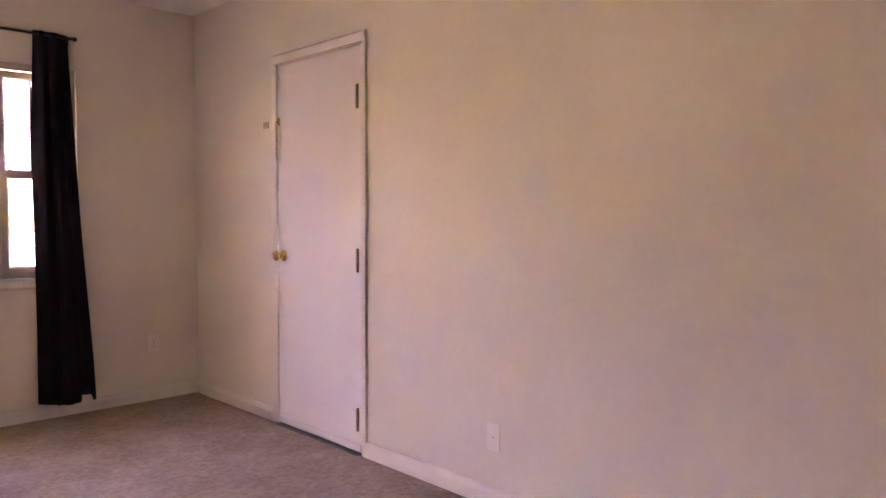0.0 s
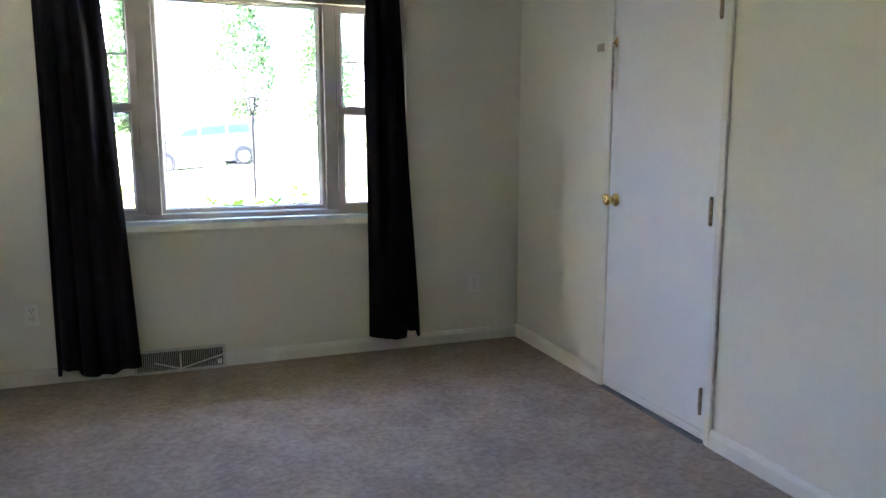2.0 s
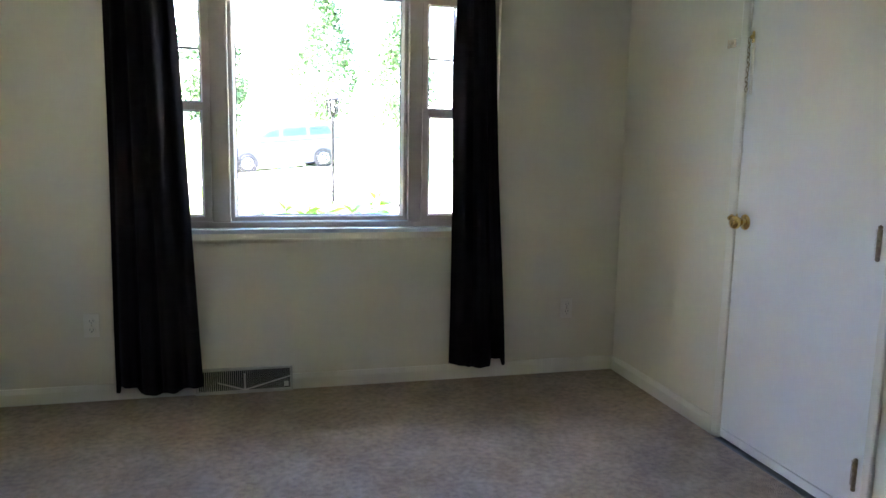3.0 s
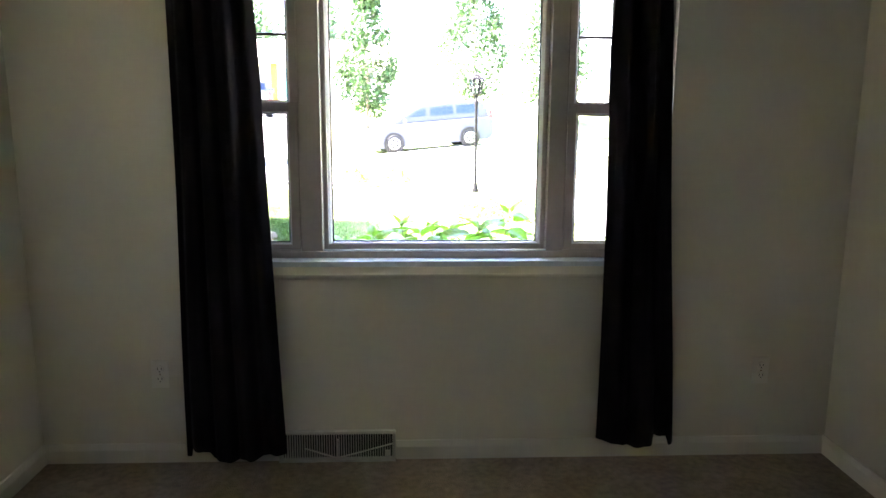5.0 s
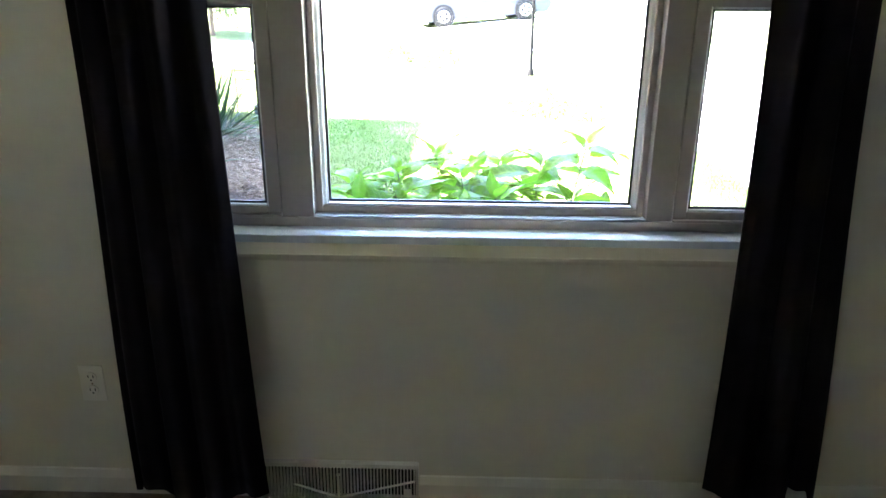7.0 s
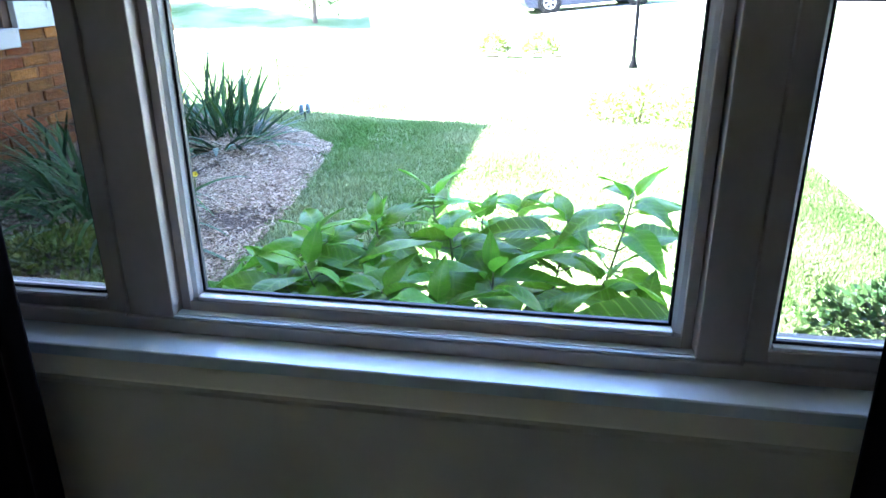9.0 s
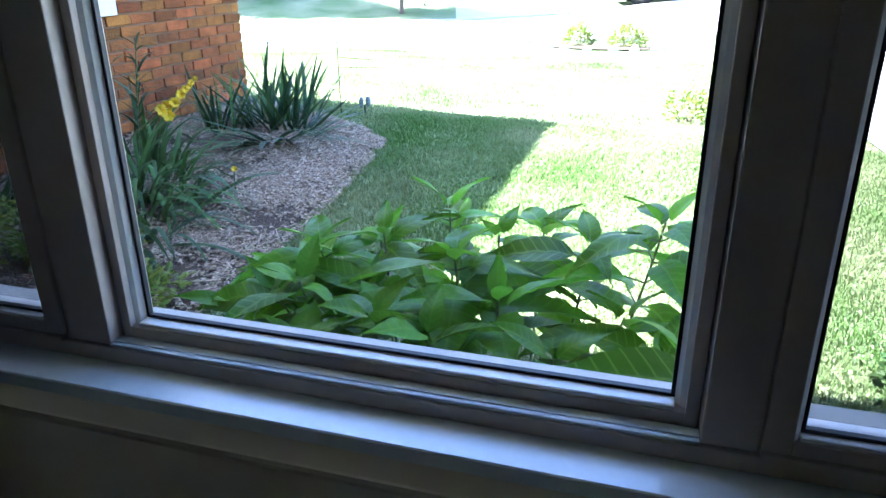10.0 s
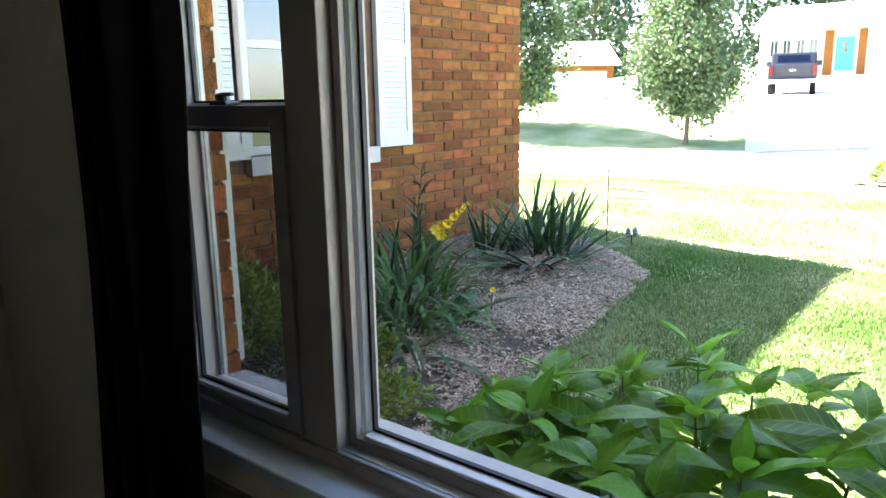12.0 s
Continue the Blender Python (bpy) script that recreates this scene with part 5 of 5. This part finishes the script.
def pickup(at, turn):
    """Rear along -x."""
    t = thing("pickup_truck", at, "dark blue-grey pickup truck parked on a driveway, tailgate closed", "truck")
    t.rotation_euler = (0, 0, radians(turn))
    part("bed", prism([(-2.75, 0.62), (-2.75, 1.28), (-0.6, 1.30), (-0.6, 0.55)], "y", -0.95, 0.95, None, 0.04), M_CHARCOAL, t, local=True)
    part("cab", prism([(-0.6, 0.55), (-0.6, 1.30), (-0.42, 1.86), (0.85, 1.88), (1.45, 1.30), (2.7, 1.22), (2.8, 0.6)], "y", -0.92, 0.92, None, 0.06), M_CHARCOAL, t, local=True)
    part("rear_window", box(-0.56, -0.53, -0.66, 0.66, 1.38, 1.74, 0.006), M_CARGLASS, t, "dark rear window", local=True)
    part("tailgate", box(-2.80, -2.752, -0.72, 0.72, 0.72, 1.24, 0.02), M_CHARCOAL, t, local=True)
    part("badge", box(-2.812, -2.801, -0.12, 0.12, 0.98, 1.06, 0.004), M_CHROME, t, "plain chrome badge", local=True)
    part("bumper", box(-2.95, -2.76, -0.94, 0.94, 0.48, 0.66, 0.03), M_CHROME, t, "white-chrome rear bumper", local=True)
    part("plate", box(-2.962, -2.951, -0.16, 0.16, 0.50, 0.64, 0.003), M_WHITE, t, "pale licence plate", local=True)
    for s in (-1, 1):
        part("tail_light", box(-2.79, -2.70, s * 0.84 - 0.09, s * 0.84 + 0.09, 0.80, 1.22, 0.02), M_RED, t, "red tail light", local=True)
        part("mirror", box(0.6, 0.75, s * 1.06 - 0.11, s * 1.06 + 0.11, 1.30, 1.52, 0.03), M_CHARCOAL, t, local=True)
        for o in ([(-0.40, 1.34), (-0.30, 1.76), (0.20, 1.78), (0.20, 1.34)], [(0.28, 1.34), (0.28, 1.78), (0.78, 1.78), (1.25, 1.34)]):
            part("side_window", prism(o, "y", s * 0.925 - 0.008, s * 0.925 + 0.008), M_CARGLASS, t, local=True)
        for x in (-1.75, 1.75):
            wheel(t, x, s * 0.84, 0.39, s)
    return t


pickup((-8.15, 35.9, float(ground_height(-7.6, 33.5)) + 0.02), 103)


# ---- houses across the street ----
def house(name, at, turn, w, d, h, ridge, wall_mat, label, openings):
    """Front along -y; openings: kind, x, width, sill, height."""
    H = thing(name, at, label, "house")
    H.rotation_euler = (0, 0, radians(turn))
    part("wall", box(-w / 2, w / 2, 0, d, -1.2, h), wall_mat, H, local=True)
    rf = prism([(-0.6, h), (d + 0.6, h), (d + 0.6, h + 0.15), (d / 2, h + ridge), (-0.6, h + 0.15)], "x", -w / 2 - 0.4, w / 2 + 0.4)
    part("roof", rf, M_ROOF, H, "shingled gable roof", local=True)
    part("fascia", box(-w / 2 - 0.42, w / 2 + 0.42, -0.64, -0.605, h - 0.05, h + 0.16), M_WHITE, H, local=True)
    for kind, x, ow, sill, oh in openings:
        bm = box(x - ow / 2 - 0.08, x + ow / 2 + 0.08, -0.05, -0.002, sill - 0.08, sill + oh + 0.08)
        fr = part(kind, bm, M_WHITE, H, local=True)
        if kind == "window":
            for k in (-1, 1):
                part("pane", box(x + k * ow / 4 - ow / 4 + 0.03, x + k * ow / 4 + ow / 4 - 0.03, -0.065, -0.051, sill + 0.03, sill + oh - 0.03), M_PANE, fr, local=True)
        elif kind == "door":
            part("door_leaf", box(x - ow / 2, x + ow / 2, -0.07, -0.051, sill, sill + oh, 0.004), M_TEAL, fr, "teal painted front door", local=True)
            part("door_light", box(x - 0.12, x + 0.12, -0.08, -0.071, sill + oh * 0.55, sill + oh * 0.85), M_PANE, fr, local=True)
        else:
            for k in range(4):
                part("panel", box(x - ow / 2 + 0.05, x + ow / 2 - 0.05, -0.075, -0.051, sill + oh * k / 4 + 0.03, sill + oh * (k + 1) / 4 - 0.03, 0.005), M_SIDING, fr, local=True)
    return H


hr = house("house", (-5.1, 47.6, float(ground_height(-8, 48)) + 0.10), 4, 15.6, 8, 2.45, 1.8, M_SIDING, "single-storey pale house with a teal front door across the street",
           [("window", -6.95, 0.42, 0.95, 0.95), ("window", -6.25, 0.42, 0.95, 0.95), ("window", -5.5, 0.42, 0.95, 0.95), ("window", -4.8, 0.42, 0.95, 0.95), ("door", -3.15, 0.95, 0.05, 1.88), ("window", 2.0, 1.4, 0.9, 1.1)])
for x, wd in ((-4.0, 0.45), (-2.28, 0.40)):
    part("brick_pier", box(x - wd / 2, x + wd / 2, -0.10, -0.003, -0.5, 2.3), M_BRICKJ, hr, "red-brown brick pier", local=True)
hl = house("house", (-29.0, 46.0, float(ground_height(-28, 44)) + 0.45), 40, 13, 8, 2.6, 2.0, M_BRICKJ, "low brick ranch house with a white garage front",
           [("garage_door", 3.6, 4.6, -0.5, 2.6), ("window", -3.2, 1.4, 0.9, 1.2)])
fence = thing("board_fence", on_ground(-21.0, 47.9), "weathered grey board fence beside the house", "fence")
BOARD = mesh_of("board", prism([(-0.07, 0), (0.07, 0), (0.07, 1.75), (0.03, 1.82), (-0.03, 1.82), (-0.07, 1.75)], "y", -0.012, 0.012), M_FENCE)
for i in range(44):
    o = new("board", BOARD)
    o.parent = fence
    x, y = -24.0 + 0.15 * i, 49.0 - 0.055 * i
    o.location = Vector((x, y, float(ground_height(x, y)))) - Vector(fence.location)
for k in (0.4, 1.4):
    part("rail", rod((-24.0, 49.04, float(ground_height(-24.0, 49.0)) + k), (-17.5, 46.66, float(ground_height(-17.5, 46.6)) + k), 0.04, n=6), M_FENCE, fence)

# ---- bricks, last ----
BL, BH, COURSE, PITCH = 0.2045, 0.0590, 0.0677, 0.2135


def brick_mesh(seed, along, length):
    r = random.Random(seed)
    bm = box(-0.09, 0.0, -length / 2, length / 2, -BH / 2, BH / 2) if along == "y" else box(-length / 2, length / 2, 0.0, 0.09, -BH / 2, BH / 2)
    bmesh.ops.bevel(bm, geom=[e for e in bm.edges], offset=0.005, segments=1, affect="EDGES")
    for v in bm.verts:
        v.co += Vector((r.uniform(-0.003, 0.003), r.uniform(-0.003, 0.003), r.uniform(-0.0026, 0.0026)))
    return mesh_of("brick", bm, M_BRICK)


KIND_Y = [brick_mesh(i, "y", BL) for i in range(9)]
HALF_Y = [brick_mesh(9 + i, "y", 0.096) for i in range(2)]
r = random.Random(77)
far = []
count = 0
for c in range(37):
    z = 0.28 + COURSE * (c + 0.5)
    spots = []
    y = WING_Y - (0.0 if c % 2 else 0.1067)
    if c % 2 == 0:
        spots.append((WING_Y - 0.048, True))
    while y - BL > 0.31:
        spots.append((y - BL / 2, False))
        y -= PITCH
    for yc, half in spots:
        le = 0.096 if half else BL
        if WB - 0.10 < z and z - BH / 2 < WT and yc + le / 2 > W0 - 0.03 and yc - le / 2 < W1 + 0.03:
            continue
        x = WING_X + r.uniform(-0.006, 0.004)
        if z < 2.12 and yc > 2.45 and count < 300:
            o = new("brick", r.choice(HALF_Y if half else KIND_Y))
            o.parent = wing
            o.location = (x, yc, z)
            o.rotation_euler = (r.uniform(-0.006, 0.006), 0, r.uniform(-0.006, 0.006))
            count += 1
        else:
            far.append((x, yc, z, le))
verts, faces = [], []
for x, yc, z, le in far:
    k = len(verts)
    e = 0.004
    for dx, s in ((-0.03, 1.0), (-e, 1.0), (0.0, 0.97)):
        g = 0 if s == 1 else e
        verts += [(x + dx, yc - le / 2 + g, z - BH / 2 + g), (x + dx, yc + le / 2 - g, z - BH / 2 + g), (x + dx, yc + le / 2 - g, z + BH / 2 - g), (x + dx, yc - le / 2 + g, z + BH / 2 - g)]
    for lo in (k, k + 4):
        for i in range(4):
            faces.append((lo + i, lo + (i + 1) % 4, lo + 4 + (i + 1) % 4, lo + 4 + i))
    faces.append((k + 8, k + 9, k + 10, k + 11))
o = new("brickwork", raw("brickwork", verts, faces, M_BRICKJ))
o.parent = wing
o["kind"] = "stuff"
# returns of the brick beside the picture window, and its face
verts, faces = [], []
for c in range(36):
    z = 0.26 + COURSE * (c + 0.5)
    for side in (-1, 1):
        edge = -0.722 if side < 0 else 1.283
        y_in = VEN0 + 0.02
        length = 0.096 if c % 2 else BL
        xs = [(edge, edge + side * length)]
        x = edge + side * (length + 0.0105)
        while abs(x - edge) < 2.2:
            xs.append((x, x + side * BL))
            x += side * PITCH
        for xa, xb in xs:
            xa, xb = min(xa, xb), max(xa, xb)
            k = len(verts)
            for y in (y_in, VEN1 + r.uniform(-0.003, 0.003)):
                verts += [(xa, y, z - BH / 2), (xb, y, z - BH / 2), (xb, y, z + BH / 2), (xa, y, z + BH / 2)]
            faces += [(k + 4, k + 5, k + 6, k + 7)] + [(k + i, k + (i + 1) % 4, k + 4 + (i + 1) % 4, k + 4 + i) for i in range(4)]
o = new("brickwork", raw("brickwork", verts, faces, M_BRICKJ))
o.parent = front
o["kind"] = "stuff"
